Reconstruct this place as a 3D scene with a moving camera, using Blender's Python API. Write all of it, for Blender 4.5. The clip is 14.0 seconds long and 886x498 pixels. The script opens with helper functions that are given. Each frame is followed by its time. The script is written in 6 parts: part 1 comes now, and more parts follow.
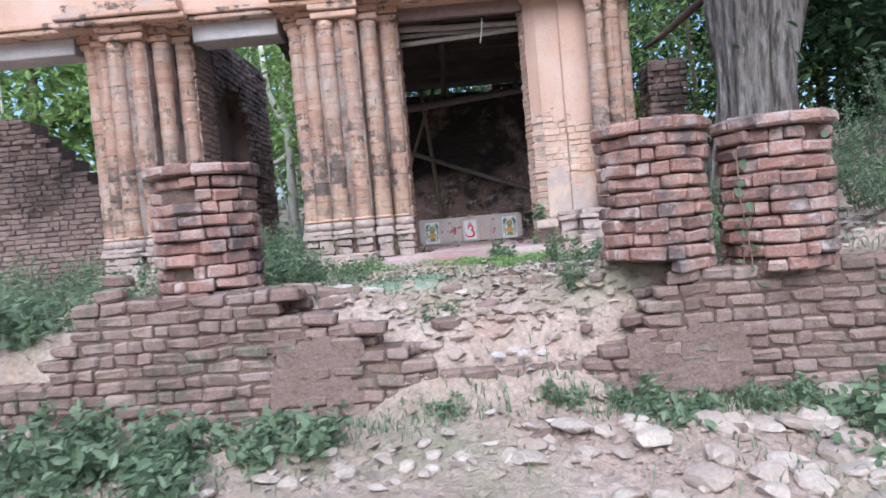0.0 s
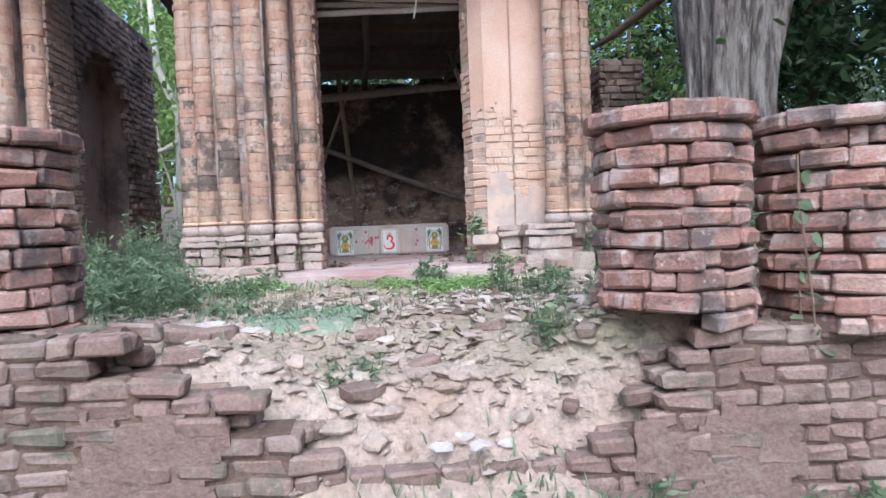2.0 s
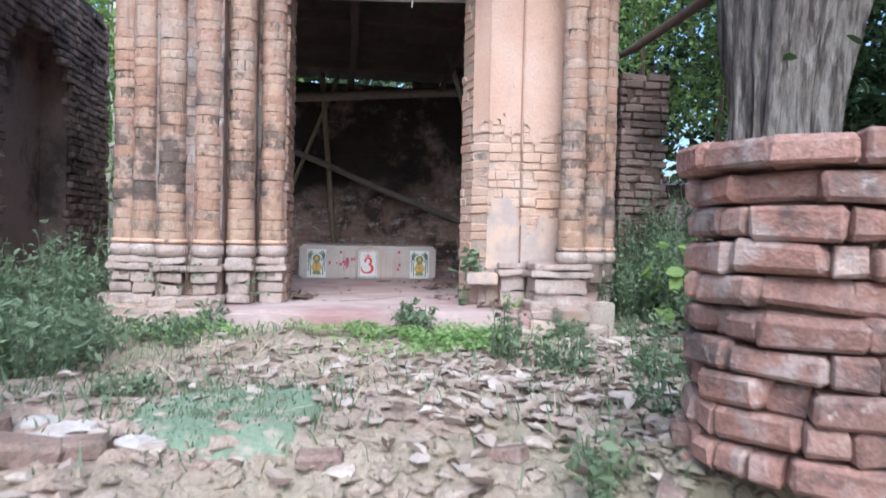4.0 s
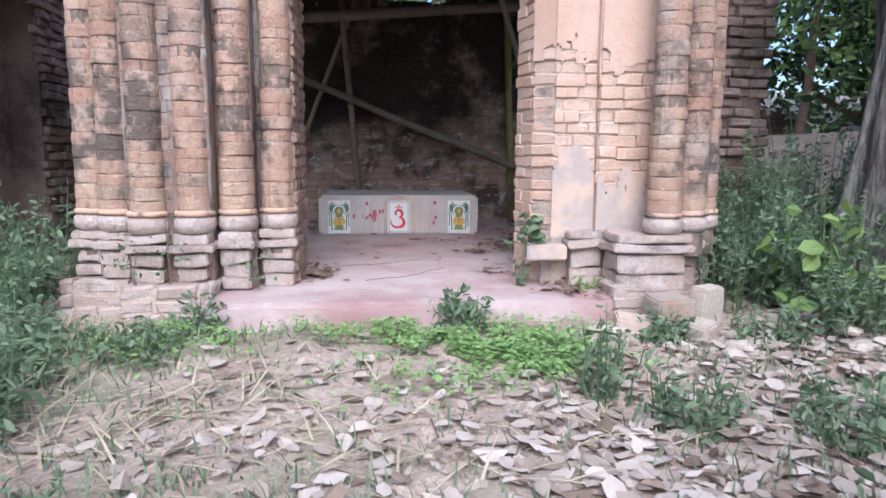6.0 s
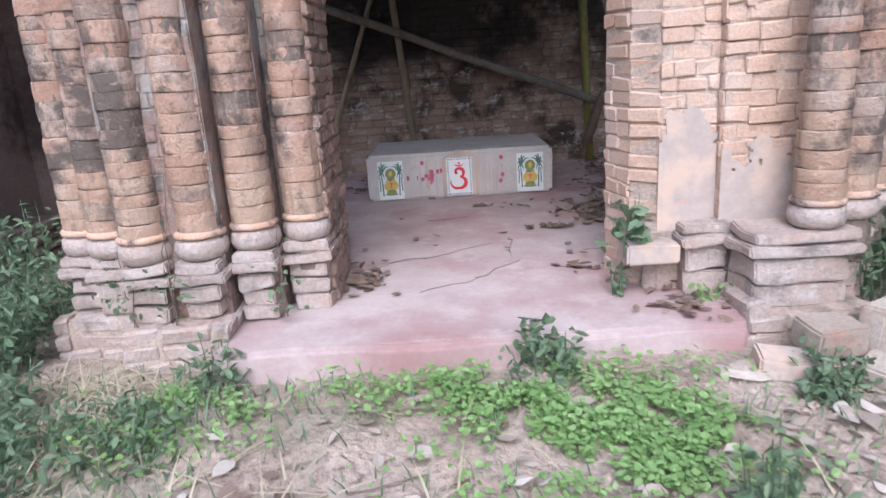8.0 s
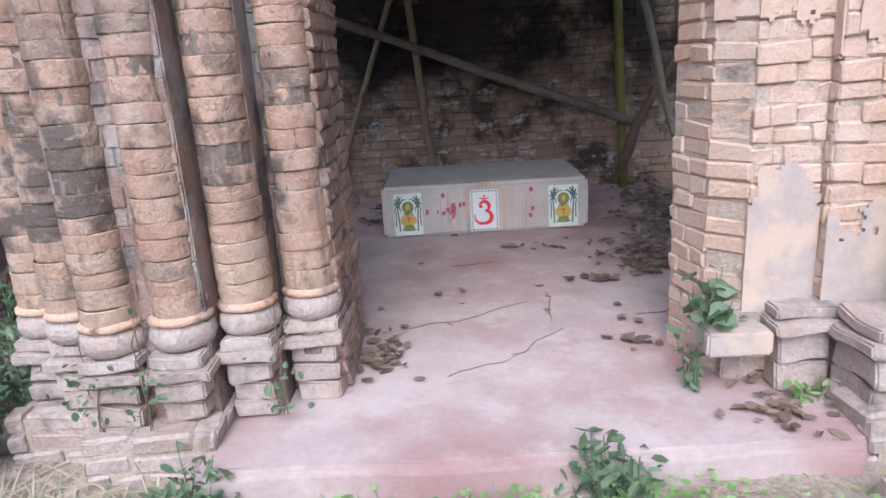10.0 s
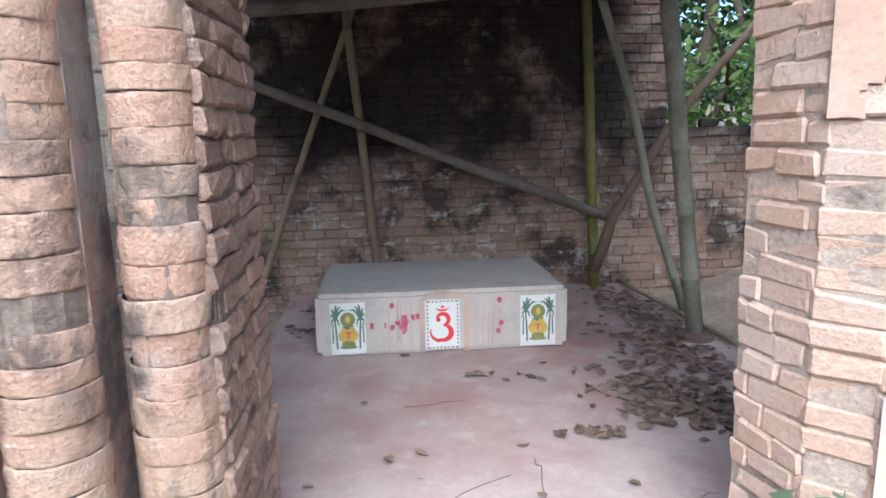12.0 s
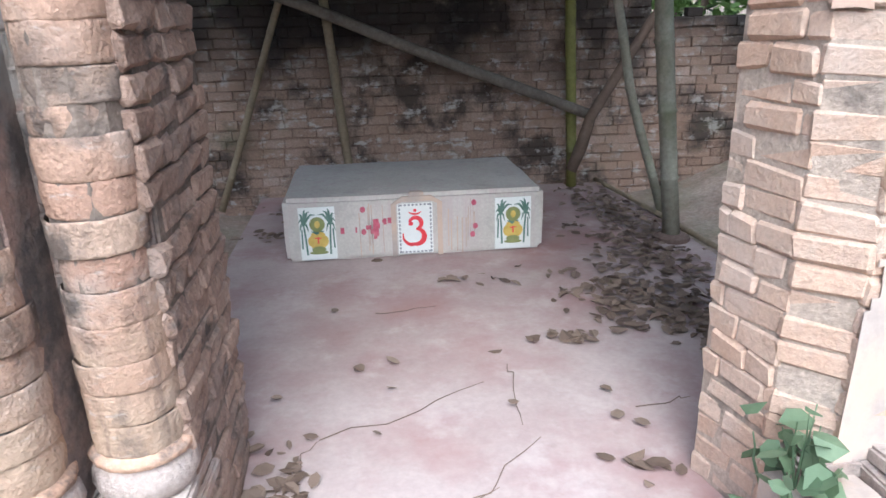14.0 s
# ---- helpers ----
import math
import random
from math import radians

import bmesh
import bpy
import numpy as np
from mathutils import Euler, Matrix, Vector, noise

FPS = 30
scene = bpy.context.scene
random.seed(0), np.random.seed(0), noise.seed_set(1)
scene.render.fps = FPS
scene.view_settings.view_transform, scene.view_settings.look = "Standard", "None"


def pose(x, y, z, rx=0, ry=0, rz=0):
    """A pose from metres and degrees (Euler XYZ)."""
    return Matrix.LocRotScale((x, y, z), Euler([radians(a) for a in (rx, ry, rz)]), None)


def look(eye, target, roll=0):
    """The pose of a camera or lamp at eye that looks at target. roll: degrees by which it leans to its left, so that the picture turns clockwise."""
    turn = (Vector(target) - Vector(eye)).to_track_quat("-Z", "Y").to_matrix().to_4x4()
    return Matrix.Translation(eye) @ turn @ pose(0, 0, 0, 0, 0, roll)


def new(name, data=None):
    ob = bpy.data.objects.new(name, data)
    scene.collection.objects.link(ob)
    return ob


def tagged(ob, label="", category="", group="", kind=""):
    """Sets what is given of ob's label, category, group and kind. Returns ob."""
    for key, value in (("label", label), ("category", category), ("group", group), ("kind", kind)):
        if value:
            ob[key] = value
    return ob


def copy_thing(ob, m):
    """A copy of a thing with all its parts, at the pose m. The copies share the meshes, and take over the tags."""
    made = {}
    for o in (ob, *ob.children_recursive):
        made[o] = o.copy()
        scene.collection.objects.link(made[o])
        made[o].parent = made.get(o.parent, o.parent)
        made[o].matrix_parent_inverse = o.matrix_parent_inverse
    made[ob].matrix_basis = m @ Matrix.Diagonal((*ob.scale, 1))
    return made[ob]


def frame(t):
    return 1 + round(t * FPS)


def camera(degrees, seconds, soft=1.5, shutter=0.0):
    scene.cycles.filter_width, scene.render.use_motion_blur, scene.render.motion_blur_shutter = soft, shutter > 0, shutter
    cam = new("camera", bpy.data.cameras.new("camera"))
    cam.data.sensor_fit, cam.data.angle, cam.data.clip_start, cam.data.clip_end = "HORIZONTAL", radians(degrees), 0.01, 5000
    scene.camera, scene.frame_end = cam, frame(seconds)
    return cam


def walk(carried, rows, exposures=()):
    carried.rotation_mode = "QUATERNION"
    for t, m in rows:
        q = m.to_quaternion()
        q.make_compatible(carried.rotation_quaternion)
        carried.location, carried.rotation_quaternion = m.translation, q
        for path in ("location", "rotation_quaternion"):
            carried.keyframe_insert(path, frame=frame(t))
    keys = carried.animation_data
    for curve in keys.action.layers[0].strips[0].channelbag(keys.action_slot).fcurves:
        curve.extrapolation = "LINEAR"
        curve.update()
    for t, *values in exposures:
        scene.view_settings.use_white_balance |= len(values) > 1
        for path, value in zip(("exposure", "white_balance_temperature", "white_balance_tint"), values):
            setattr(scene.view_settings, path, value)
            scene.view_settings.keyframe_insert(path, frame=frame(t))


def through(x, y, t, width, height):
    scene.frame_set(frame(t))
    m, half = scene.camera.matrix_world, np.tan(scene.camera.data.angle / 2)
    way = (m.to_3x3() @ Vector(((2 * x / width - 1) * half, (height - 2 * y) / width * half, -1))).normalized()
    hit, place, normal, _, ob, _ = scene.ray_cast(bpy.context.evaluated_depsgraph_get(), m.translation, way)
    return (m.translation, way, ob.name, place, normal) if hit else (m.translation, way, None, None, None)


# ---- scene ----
cam = camera(67.6, 14.0, shutter=0.4)
PATH = [
    (0, (-0.949, -0.341, 2.149), (-0.984, 1.657, 2.069), -5.0),
    (0.5, (-0.988, -0.013, 2.135), (-0.864, 1.983, 2.096), -3.8),
    (1, (-1.094, 0.382, 2.159), (-0.697, 2.342, 2.108), -3.5),
    (1.5, (-1.079, 0.826, 2.128), (-0.825, 2.809, 2.097), -3.3),
    (2, (-1.01, 1.204, 2.209), (-0.778, 3.189, 2.132), -2.2),
    (2.5, (-1.055, 1.594, 2.215), (-0.671, 3.555, 2.124), -2.1),
    (3, (-1.05, 1.848, 2.293), (-0.5, 3.767, 2.185), -1.4),
    (3.5, (-0.931, 2.224, 2.297), (-0.604, 4.186, 2.089), -2.7),
    (4, (-0.921, 2.452, 2.424), (-0.634, 4.43, 2.372), 1.3),
    (4.2, (-0.945, 2.579, 2.433), (-0.663, 4.559, 2.404), 0.5),
    (6.3, (-0.908, 3.957, 2.724), (-0.706, 5.917, 2.384), 0.6),
    (6.5, (-0.902, 4.073, 2.738), (-0.685, 6.027, 2.373), 0.6),
    (7, (-0.778, 4.364, 2.751), (-0.664, 6.326, 2.38), 1.2),
    (7.5, (-0.727, 4.563, 2.99), (-0.696, 6.507, 2.519), -1.3),
    (8, (-0.809, 4.887, 3.064), (-0.821, 6.811, 2.518), -3.7),
    (8.5, (-0.821, 5.031, 3.21), (-0.861, 6.954, 2.661), -3.7),
    (8.7, (-0.791, 5.102, 3.226), (-0.835, 7.033, 2.708), -4.0),
    (10.8, (-0.953, 6.134, 3.264), (-1.003, 8.033, 2.64), -2.9),
    (11, (-0.948, 6.3, 3.275), (-1.008, 8.174, 2.578), -2.5),
    (11.5, (-0.965, 6.579, 3.319), (-0.976, 8.535, 2.904), -2.5),
    (12, (-0.999, 6.746, 3.324), (-0.839, 8.709, 2.976), -1.3),
    (12.5, (-1.048, 6.866, 3.355), (-0.844, 8.775, 2.795), 0.9),
    (13, (-0.997, 6.873, 3.361), (-0.824, 8.765, 2.734), -1.4),
    (13.5, (-0.924, 6.862, 3.363), (-0.771, 8.748, 2.714), -2.5),
    (14, (-0.94, 6.9, 3.331), (-0.732, 8.779, 2.679), -1.4),
]
walk(cam, [(t, look(eye, target, roll)) for t, eye, target, roll in PATH],
     exposures=[(0, 0.83, 5300, 7), (1.5, 0.88, 5300, 7), (2.5, 0.99, 5350, 5), (3.5, 0.98, 5350, 5), (6.5, 1.02, 5300, 9), (8.5, 0.92, 5300, 9), (11, 0.99, 5250, 3), (11.7, 1.38, 5250, 1), (12.5, 1.5, 5250, 1), (13.5, 1.42, 5250, 0), (14, 1.42, 5250, 0)])


# ---- light ----
world = bpy.data.worlds.new("world")
scene.world = world
world.use_nodes = True
_n, _l = world.node_tree.nodes, world.node_tree.links
_n.clear()
_sky = _n.new("ShaderNodeTexSky")
_sky.sky_type, _sky.sun_disc = "NISHITA", False
_sky.sun_elevation, _sky.sun_rotation = radians(47), radians(186)
_sky.air_density, _sky.dust_density, _sky.ozone_density = 1.0, 4.0, 1.0
_bg, _out = _n.new("ShaderNodeBackground"), _n.new("ShaderNodeOutputWorld")
_bg.inputs["Strength"].default_value = 0.15
_l.new(_sky.outputs["Color"], _bg.inputs["Color"])
_l.new(_bg.outputs["Background"], _out.inputs["Surface"])
_sun = bpy.data.lights.new("sun", "SUN")
_sun.energy, _sun.angle, _sun.color = 1.5, radians(60), (1.0, 0.96, 0.92)
sun_ob = new("sun", _sun)
sun_ob.matrix_world = look((-1.5, -7.5, 15.5), (0, 6, 1))


# ---- materials ----
def surface(name, ramp, scale=6.0, mixrand=0.6, grain=(60.0, 0.25), stains=(), rough=0.9, bump=((40.0, 0.4, 0.01),),
            spec=0.25, stretch=(1, 1, 1), streak=None):
    """A worn matt surface: colours run along ramp by piece and by slow noise, then grain, then stains
    (colour, scale, low, high, amount, stretch)."""
    m = bpy.data.materials.new(name)
    m.use_nodes = True
    nt = m.node_tree
    N, L = nt.nodes, nt.links
    bsdf = N["Principled BSDF"]
    geo, info = N.new("ShaderNodeNewGeometry"), N.new("ShaderNodeObjectInfo")

    def coords(s):
        mp = N.new("ShaderNodeMapping")
        mp.inputs["Scale"].default_value = s
        L.new(geo.outputs["Position"], mp.inputs["Vector"])
        return mp.outputs["Vector"]

    def noise_tex(sc, detail=5.0, s=(1, 1, 1), r=0.6):
        t = N.new("ShaderNodeTexNoise")
        t.inputs["Scale"].default_value, t.inputs["Detail"].default_value, t.inputs["Roughness"].default_value = sc, detail, r
        L.new(coords(s), t.inputs["Vector"])
        return t.outputs["Fac"]

    def maths(op, a, b, clamp=False):
        t = N.new("ShaderNodeMath")
        t.operation, t.use_clamp = op, clamp
        for i, v in enumerate((a, b)):
            if isinstance(v, (int, float)):
                t.inputs[i].default_value = v
            else:
                L.new(v, t.inputs[i])
        return t.outputs[0]

    def mix(f, a, b, kind="MIX"):
        t = N.new("ShaderNodeMix")
        t.data_type, t.blend_type = "RGBA", kind
        for sock, v in ((t.inputs[0], f), (t.inputs[6], a), (t.inputs[7], b)):
            if isinstance(v, (int, float)):
                sock.default_value = v
            elif isinstance(v, tuple):
                sock.default_value = (*v, 1)
            else:
                L.new(v, sock)
        return t.outputs[2]

    rnd = maths("FRACT", maths("ADD", info.outputs["Random"], geo.outputs["Random Per Island"]), 0)
    slow = noise_tex(scale, 4.0, stretch)
    fac = maths("ADD", maths("MULTIPLY", rnd, mixrand), maths("MULTIPLY", maths("SUBTRACT", slow, 0.25), (1 - mixrand) * 2.0), True)
    cr = N.new("ShaderNodeValToRGB")
    while len(cr.color_ramp.elements) < len(ramp):
        cr.color_ramp.elements.new(0.5)
    for e, (p, c) in zip(cr.color_ramp.elements, ramp):
        e.position, e.color = p, (*c, 1)
    L.new(fac, cr.inputs["Fac"])
    col = cr.outputs["Color"]
    g = noise_tex(grain[0], 6.0, stretch, 0.7)
    shade = maths("ADD", maths("MULTIPLY", maths("SUBTRACT", g, 0.5), grain[1] * 4), 1.0)
    comb = N.new("ShaderNodeCombineColor")
    for i in range(3):
        L.new(shade, comb.inputs[i])
    col = mix(1.0, col, comb.outputs[0], "MULTIPLY")
    for st in stains:
        c, sc, lo, hi, amt = st[:5]
        s = st[5] if len(st) > 5 else (1, 1, 1)
        mr = N.new("ShaderNodeMapRange")
        mr.inputs[1].default_value, mr.inputs[2].default_value, mr.inputs[4].default_value = lo, hi, amt
        L.new(noise_tex(sc, 7.0, s, 0.65), mr.inputs[0])
        f = mr.outputs[0]
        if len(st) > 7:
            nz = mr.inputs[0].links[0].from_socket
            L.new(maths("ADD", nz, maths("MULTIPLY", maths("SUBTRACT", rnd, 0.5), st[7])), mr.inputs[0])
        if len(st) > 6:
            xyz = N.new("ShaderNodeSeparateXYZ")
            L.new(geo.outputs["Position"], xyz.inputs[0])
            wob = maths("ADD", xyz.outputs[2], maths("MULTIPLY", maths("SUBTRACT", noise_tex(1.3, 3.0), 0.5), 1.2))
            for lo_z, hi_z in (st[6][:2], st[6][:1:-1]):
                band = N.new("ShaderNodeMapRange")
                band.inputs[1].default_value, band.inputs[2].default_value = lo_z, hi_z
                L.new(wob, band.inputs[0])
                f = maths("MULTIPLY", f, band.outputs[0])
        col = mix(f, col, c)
    L.new(col, bsdf.inputs["Base Color"])
    bsdf.inputs["Roughness"].default_value = rough
    bsdf.inputs["Specular IOR Level"].default_value = spec
    last = None
    for sc, strength, dist in bump:
        b = N.new("ShaderNodeBump")
        b.inputs["Strength"].default_value, b.inputs["Distance"].default_value = strength, dist
        L.new(noise_tex(sc, 6.0, stretch, 0.65), b.inputs["Height"])
        if last:
            L.new(last, b.inputs["Normal"])
        last = b.outputs["Normal"]
    if last:
        L.new(last, bsdf.inputs["Normal"])
    return m


M_DRUM = surface("red_brick", [(0, (0.15, 0.09, 0.075)), (0.25, (0.24, 0.14, 0.118)), (0.55, (0.34, 0.19, 0.155)), (0.8, (0.36, 0.24, 0.205)), (1, (0.45, 0.34, 0.3))],
                 5, 0.75, (70, 0.35), [((0.45, 0.4, 0.38), 6, 0.52, 0.64, 0.6), ((0.09, 0.08, 0.08), 4, 0.5, 0.63, 0.8),
                                      ((0.5, 0.46, 0.43), 22, 0.6, 0.7, 0.6)], bump=((60, 0.6, 0.015), (14, 0.5, 0.03)))
M_WALLBRICK = surface("wall_brick", [(0, (0.13, 0.09, 0.078)), (0.4, (0.2, 0.135, 0.117)), (0.75, (0.265, 0.185, 0.158)), (1, (0.32, 0.25, 0.22))],
                      5, 0.6, (60, 0.35), [((0.34, 0.275, 0.245), 3.5, 0.5, 0.66, 0.55), ((0.085, 0.07, 0.068), 4, 0.52, 0.66, 0.7),
                                           ((0.14, 0.16, 0.1), 4, 0.52, 0.7, 0.6), ((0.4, 0.36, 0.33), 20, 0.6, 0.7, 0.5)], bump=((60, 0.6, 0.015), (14, 0.5, 0.03)))
M_PIER = surface("orange_brick", [(0, (0.42, 0.25, 0.17)), (0.3, (0.51, 0.315, 0.22)), (0.7, (0.58, 0.38, 0.28)), (1, (0.63, 0.45, 0.355))],
                 2.2, 0.4, (70, 0.22), [((0.45, 0.365, 0.34), 1.7, 0.5, 0.66, 0.75), ((0.07, 0.06, 0.058), 2.4, 0.53, 0.61, 0.85, (2.0, 2.0, 2.0)), ((0.3, 0.24, 0.22), 9, 0.55, 0.68, 0.6, (1, 1, 2)),
                                      ((0.62, 0.5, 0.42), 9, 0.6, 0.72, 0.6)], bump=((70, 0.5, 0.012), (16, 0.5, 0.02)))
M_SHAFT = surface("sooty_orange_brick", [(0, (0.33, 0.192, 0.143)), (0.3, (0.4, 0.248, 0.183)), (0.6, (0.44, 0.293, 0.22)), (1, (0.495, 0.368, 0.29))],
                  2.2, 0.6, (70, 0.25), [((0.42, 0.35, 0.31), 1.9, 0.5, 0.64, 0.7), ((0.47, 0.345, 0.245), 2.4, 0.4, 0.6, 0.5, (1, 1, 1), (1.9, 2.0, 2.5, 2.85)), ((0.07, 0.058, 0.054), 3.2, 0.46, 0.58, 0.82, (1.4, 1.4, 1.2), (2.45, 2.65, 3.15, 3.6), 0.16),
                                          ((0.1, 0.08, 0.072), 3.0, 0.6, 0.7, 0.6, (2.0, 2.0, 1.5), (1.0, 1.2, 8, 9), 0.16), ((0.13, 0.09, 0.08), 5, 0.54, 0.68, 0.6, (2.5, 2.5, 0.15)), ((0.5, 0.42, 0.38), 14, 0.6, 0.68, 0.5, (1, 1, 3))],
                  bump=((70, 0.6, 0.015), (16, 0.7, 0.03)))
M_JAMB = surface("weathered_brick", [(0, (0.24, 0.155, 0.12)), (0.4, (0.32, 0.21, 0.165)), (0.8, (0.39, 0.265, 0.21)), (1, (0.43, 0.32, 0.26))],
                 2.2, 0.5, (60, 0.3), [((0.2, 0.165, 0.15), 2.6, 0.48, 0.66, 0.75), ((0.06, 0.052, 0.05), 3.5, 0.56, 0.66, 0.85, (1, 1, 1.6)),
                                      ((0.42, 0.36, 0.33), 9, 0.58, 0.72, 0.5)], bump=((60, 0.6, 0.015), (16, 0.8, 0.04)))
M_RUIN = surface("dusky_ruin_brick", [(0, (0.19, 0.135, 0.118)), (0.45, (0.27, 0.195, 0.17)), (1, (0.37, 0.285, 0.255))],
                 3, 0.5, (60, 0.35), [((0.05, 0.04, 0.038), 1.5, 0.5, 0.64, 0.8), ((0.3, 0.25, 0.225), 5, 0.56, 0.68, 0.6)], bump=((60, 0.5, 0.012),))
M_FOOT = surface("limewashed_masonry", [(0, (0.34, 0.26, 0.225)), (0.4, (0.42, 0.335, 0.3)), (1, (0.5, 0.425, 0.39))],
                 3, 0.35, (50, 0.25), [((0.4, 0.27, 0.215), 3.2, 0.52, 0.66, 0.7), ((0.16, 0.135, 0.125), 4.0, 0.56, 0.68, 0.7), ((0.55, 0.5, 0.48), 7, 0.58, 0.7, 0.6)],
                 bump=((45, 0.6, 0.02), (12, 0.6, 0.03)))
M_PALE = surface("pale_brick", [(0, (0.46, 0.295, 0.215)), (0.4, (0.525, 0.36, 0.275)), (1, (0.58, 0.43, 0.35))],
                 2.5, 0.35, (60, 0.22), [((0.6, 0.49, 0.43), 2.2, 0.5, 0.66, 0.5), ((0.36, 0.26, 0.21), 5, 0.62, 0.72, 0.5), ((0.48, 0.37, 0.3), 18, 0.57, 0.68, 0.5), ((0.5, 0.31, 0.22), 3.3, 0.56, 0.7, 0.6)],
                 bump=((60, 0.6, 0.014), (14, 0.45, 0.02)))
M_CORE = surface("pier_masonry", [(0, (0.2, 0.14, 0.115)), (0.35, (0.27, 0.18, 0.15)), (0.7, (0.29, 0.235, 0.21)), (1, (0.34, 0.285, 0.26))],
                 3, 0.3, (50, 0.3), [((0.07, 0.06, 0.058), 3.0, 0.5, 0.62, 0.8), ((0.31, 0.28, 0.26), 2.2, 0.5, 0.6, 0.8), ((0.4, 0.25, 0.2), 2.9, 0.54, 0.66, 0.6)], bump=((45, 0.6, 0.02), (12, 0.5, 0.03)))
# soot blotches by noise; fourth stain turns most brick near-black above z 2.7-3.25
M_DARK = surface("sooty_brick_black_top", [(0, (0.25, 0.165, 0.13)), (0.45, (0.34, 0.235, 0.185)), (1, (0.44, 0.335, 0.285))],
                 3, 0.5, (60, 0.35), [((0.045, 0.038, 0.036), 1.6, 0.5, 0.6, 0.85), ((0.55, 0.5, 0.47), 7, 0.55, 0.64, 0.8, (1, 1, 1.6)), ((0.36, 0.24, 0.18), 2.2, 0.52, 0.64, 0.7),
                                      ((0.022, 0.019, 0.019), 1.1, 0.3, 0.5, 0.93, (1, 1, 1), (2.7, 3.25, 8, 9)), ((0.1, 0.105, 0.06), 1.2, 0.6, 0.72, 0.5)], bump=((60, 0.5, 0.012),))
M_MORTAR = surface("lime_mortar", [(0, (0.15, 0.11, 0.09)), (1, (0.27, 0.21, 0.175))], 8, 0.2, (60, 0.35),
                   [((0.07, 0.055, 0.05), 6, 0.5, 0.65, 0.7)], bump=((50, 0.6, 0.02),))
M_LIMEMORTAR = surface("pale_mortar", [(0, (0.36, 0.275, 0.225)), (1, (0.52, 0.41, 0.34))], 6, 0.2, (60, 0.3),
                       [((0.12, 0.1, 0.09), 4, 0.52, 0.68, 0.7)], bump=((50, 0.6, 0.02),))
M_MUD = surface("mud_joint", [(0, (0.09, 0.06, 0.05)), (1, (0.2, 0.14, 0.11))], 9, 0.2, (60, 0.4), bump=((40, 0.7, 0.02),))
M_PLASTER = surface("peach_plaster", [(0, (0.46, 0.29, 0.22)), (0.5, (0.52, 0.355, 0.28)), (1, (0.57, 0.425, 0.355))], 1.6, 0.0, (40, 0.12),
                    [((0.58, 0.37, 0.26), 1.3, 0.5, 0.72, 0.6, (2, 2, 0.5)), ((0.16, 0.11, 0.09), 16, 0.68, 0.73, 0.8),
                     ((0.3, 0.225, 0.2), 1.8, 0.6, 0.8, 0.6, (4, 4, 0.4))], rough=0.85, bump=((30, 0.3, 0.01), (5, 0.3, 0.03)))
M_RENDER = surface("grey_render", [(0, (0.16, 0.11, 0.094)), (0.6, (0.23, 0.16, 0.137)), (1, (0.32, 0.235, 0.205))], 3, 0.0, (50, 0.35),
                   [((0.12, 0.085, 0.075), 3, 0.52, 0.7, 0.7), ((0.33, 0.27, 0.24), 7, 0.58, 0.75, 0.5)], bump=((40, 0.7, 0.015), (9, 0.7, 0.04)))
M_PALECHIP = surface("pale_chip", [(0, (0.4, 0.36, 0.34)), (1, (0.52, 0.48, 0.46))], 6, 0.3, (40, 0.15), bump=((30, 0.4, 0.01),))
M_LINTEL = surface("pale_lintel", [(0, (0.4, 0.36, 0.35)), (1, (0.52, 0.48, 0.47))], 3, 0.0, (40, 0.18),
                   [((0.3, 0.27, 0.26), 2, 0.55, 0.75, 0.6, (0.4, 1, 3))], bump=((30, 0.3, 0.01),))
M_SLAB = surface("red_oxide_cement", [(0, (0.36, 0.255, 0.245)), (0.45, (0.43, 0.335, 0.32)), (1, (0.52, 0.43, 0.41))], 1.4, 0.0, (30, 0.1),
                 [((0.33, 0.17, 0.165), 1.1, 0.46, 0.66, 0.7), ((0.58, 0.5, 0.49), 3.5, 0.54, 0.72, 0.55), ((0.3, 0.25, 0.22), 8, 0.64, 0.78, 0.5)],
                 rough=0.75, bump=((60, 0.15, 0.004), (5, 0.12, 0.02)))
M_ALTAR = surface("grey_cement", [(0, (0.44, 0.4, 0.37)), (0.5, (0.52, 0.475, 0.44)), (1, (0.57, 0.525, 0.49))], 2.2, 0.0, (50, 0.15),
                  [((0.48, 0.38, 0.38), 2.4, 0.48, 0.7, 0.7, (5, 5, 0.5)), ((0.52, 0.48, 0.46), 5, 0.58, 0.72, 0.3, (6, 6, 0.3)), ((0.27, 0.245, 0.235), 5, 0.56, 0.75, 0.5)], rough=0.8,
                  bump=((60, 0.25, 0.006),))
M_DIRT = surface("dry_earth", [(0, (0.3, 0.222, 0.18)), (0.35, (0.39, 0.3, 0.248)), (0.7, (0.46, 0.362, 0.308)), (1, (0.53, 0.435, 0.385))], 1.7, 0.0, (26, 0.35),
                 [((0.22, 0.23, 0.14), 0.8, 0.48, 0.66, 0.6), ((0.2, 0.165, 0.135), 5, 0.56, 0.72, 0.6), ((0.56, 0.47, 0.4), 11, 0.57, 0.72, 0.35), ((0.42, 0.28, 0.215), 3.1, 0.54, 0.72, 0.5)],
                 rough=0.95, bump=((35, 0.8, 0.02), (9, 0.8, 0.06)))
M_STONE = surface("rubble_stone", [(0, (0.3, 0.24, 0.2)), (0.5, (0.42, 0.35, 0.3)), (1, (0.54, 0.47, 0.41))], 9, 0.7, (50, 0.25),
                  [((0.36, 0.2, 0.15), 4, 0.55, 0.7, 0.6)], bump=((40, 0.5, 0.015),))
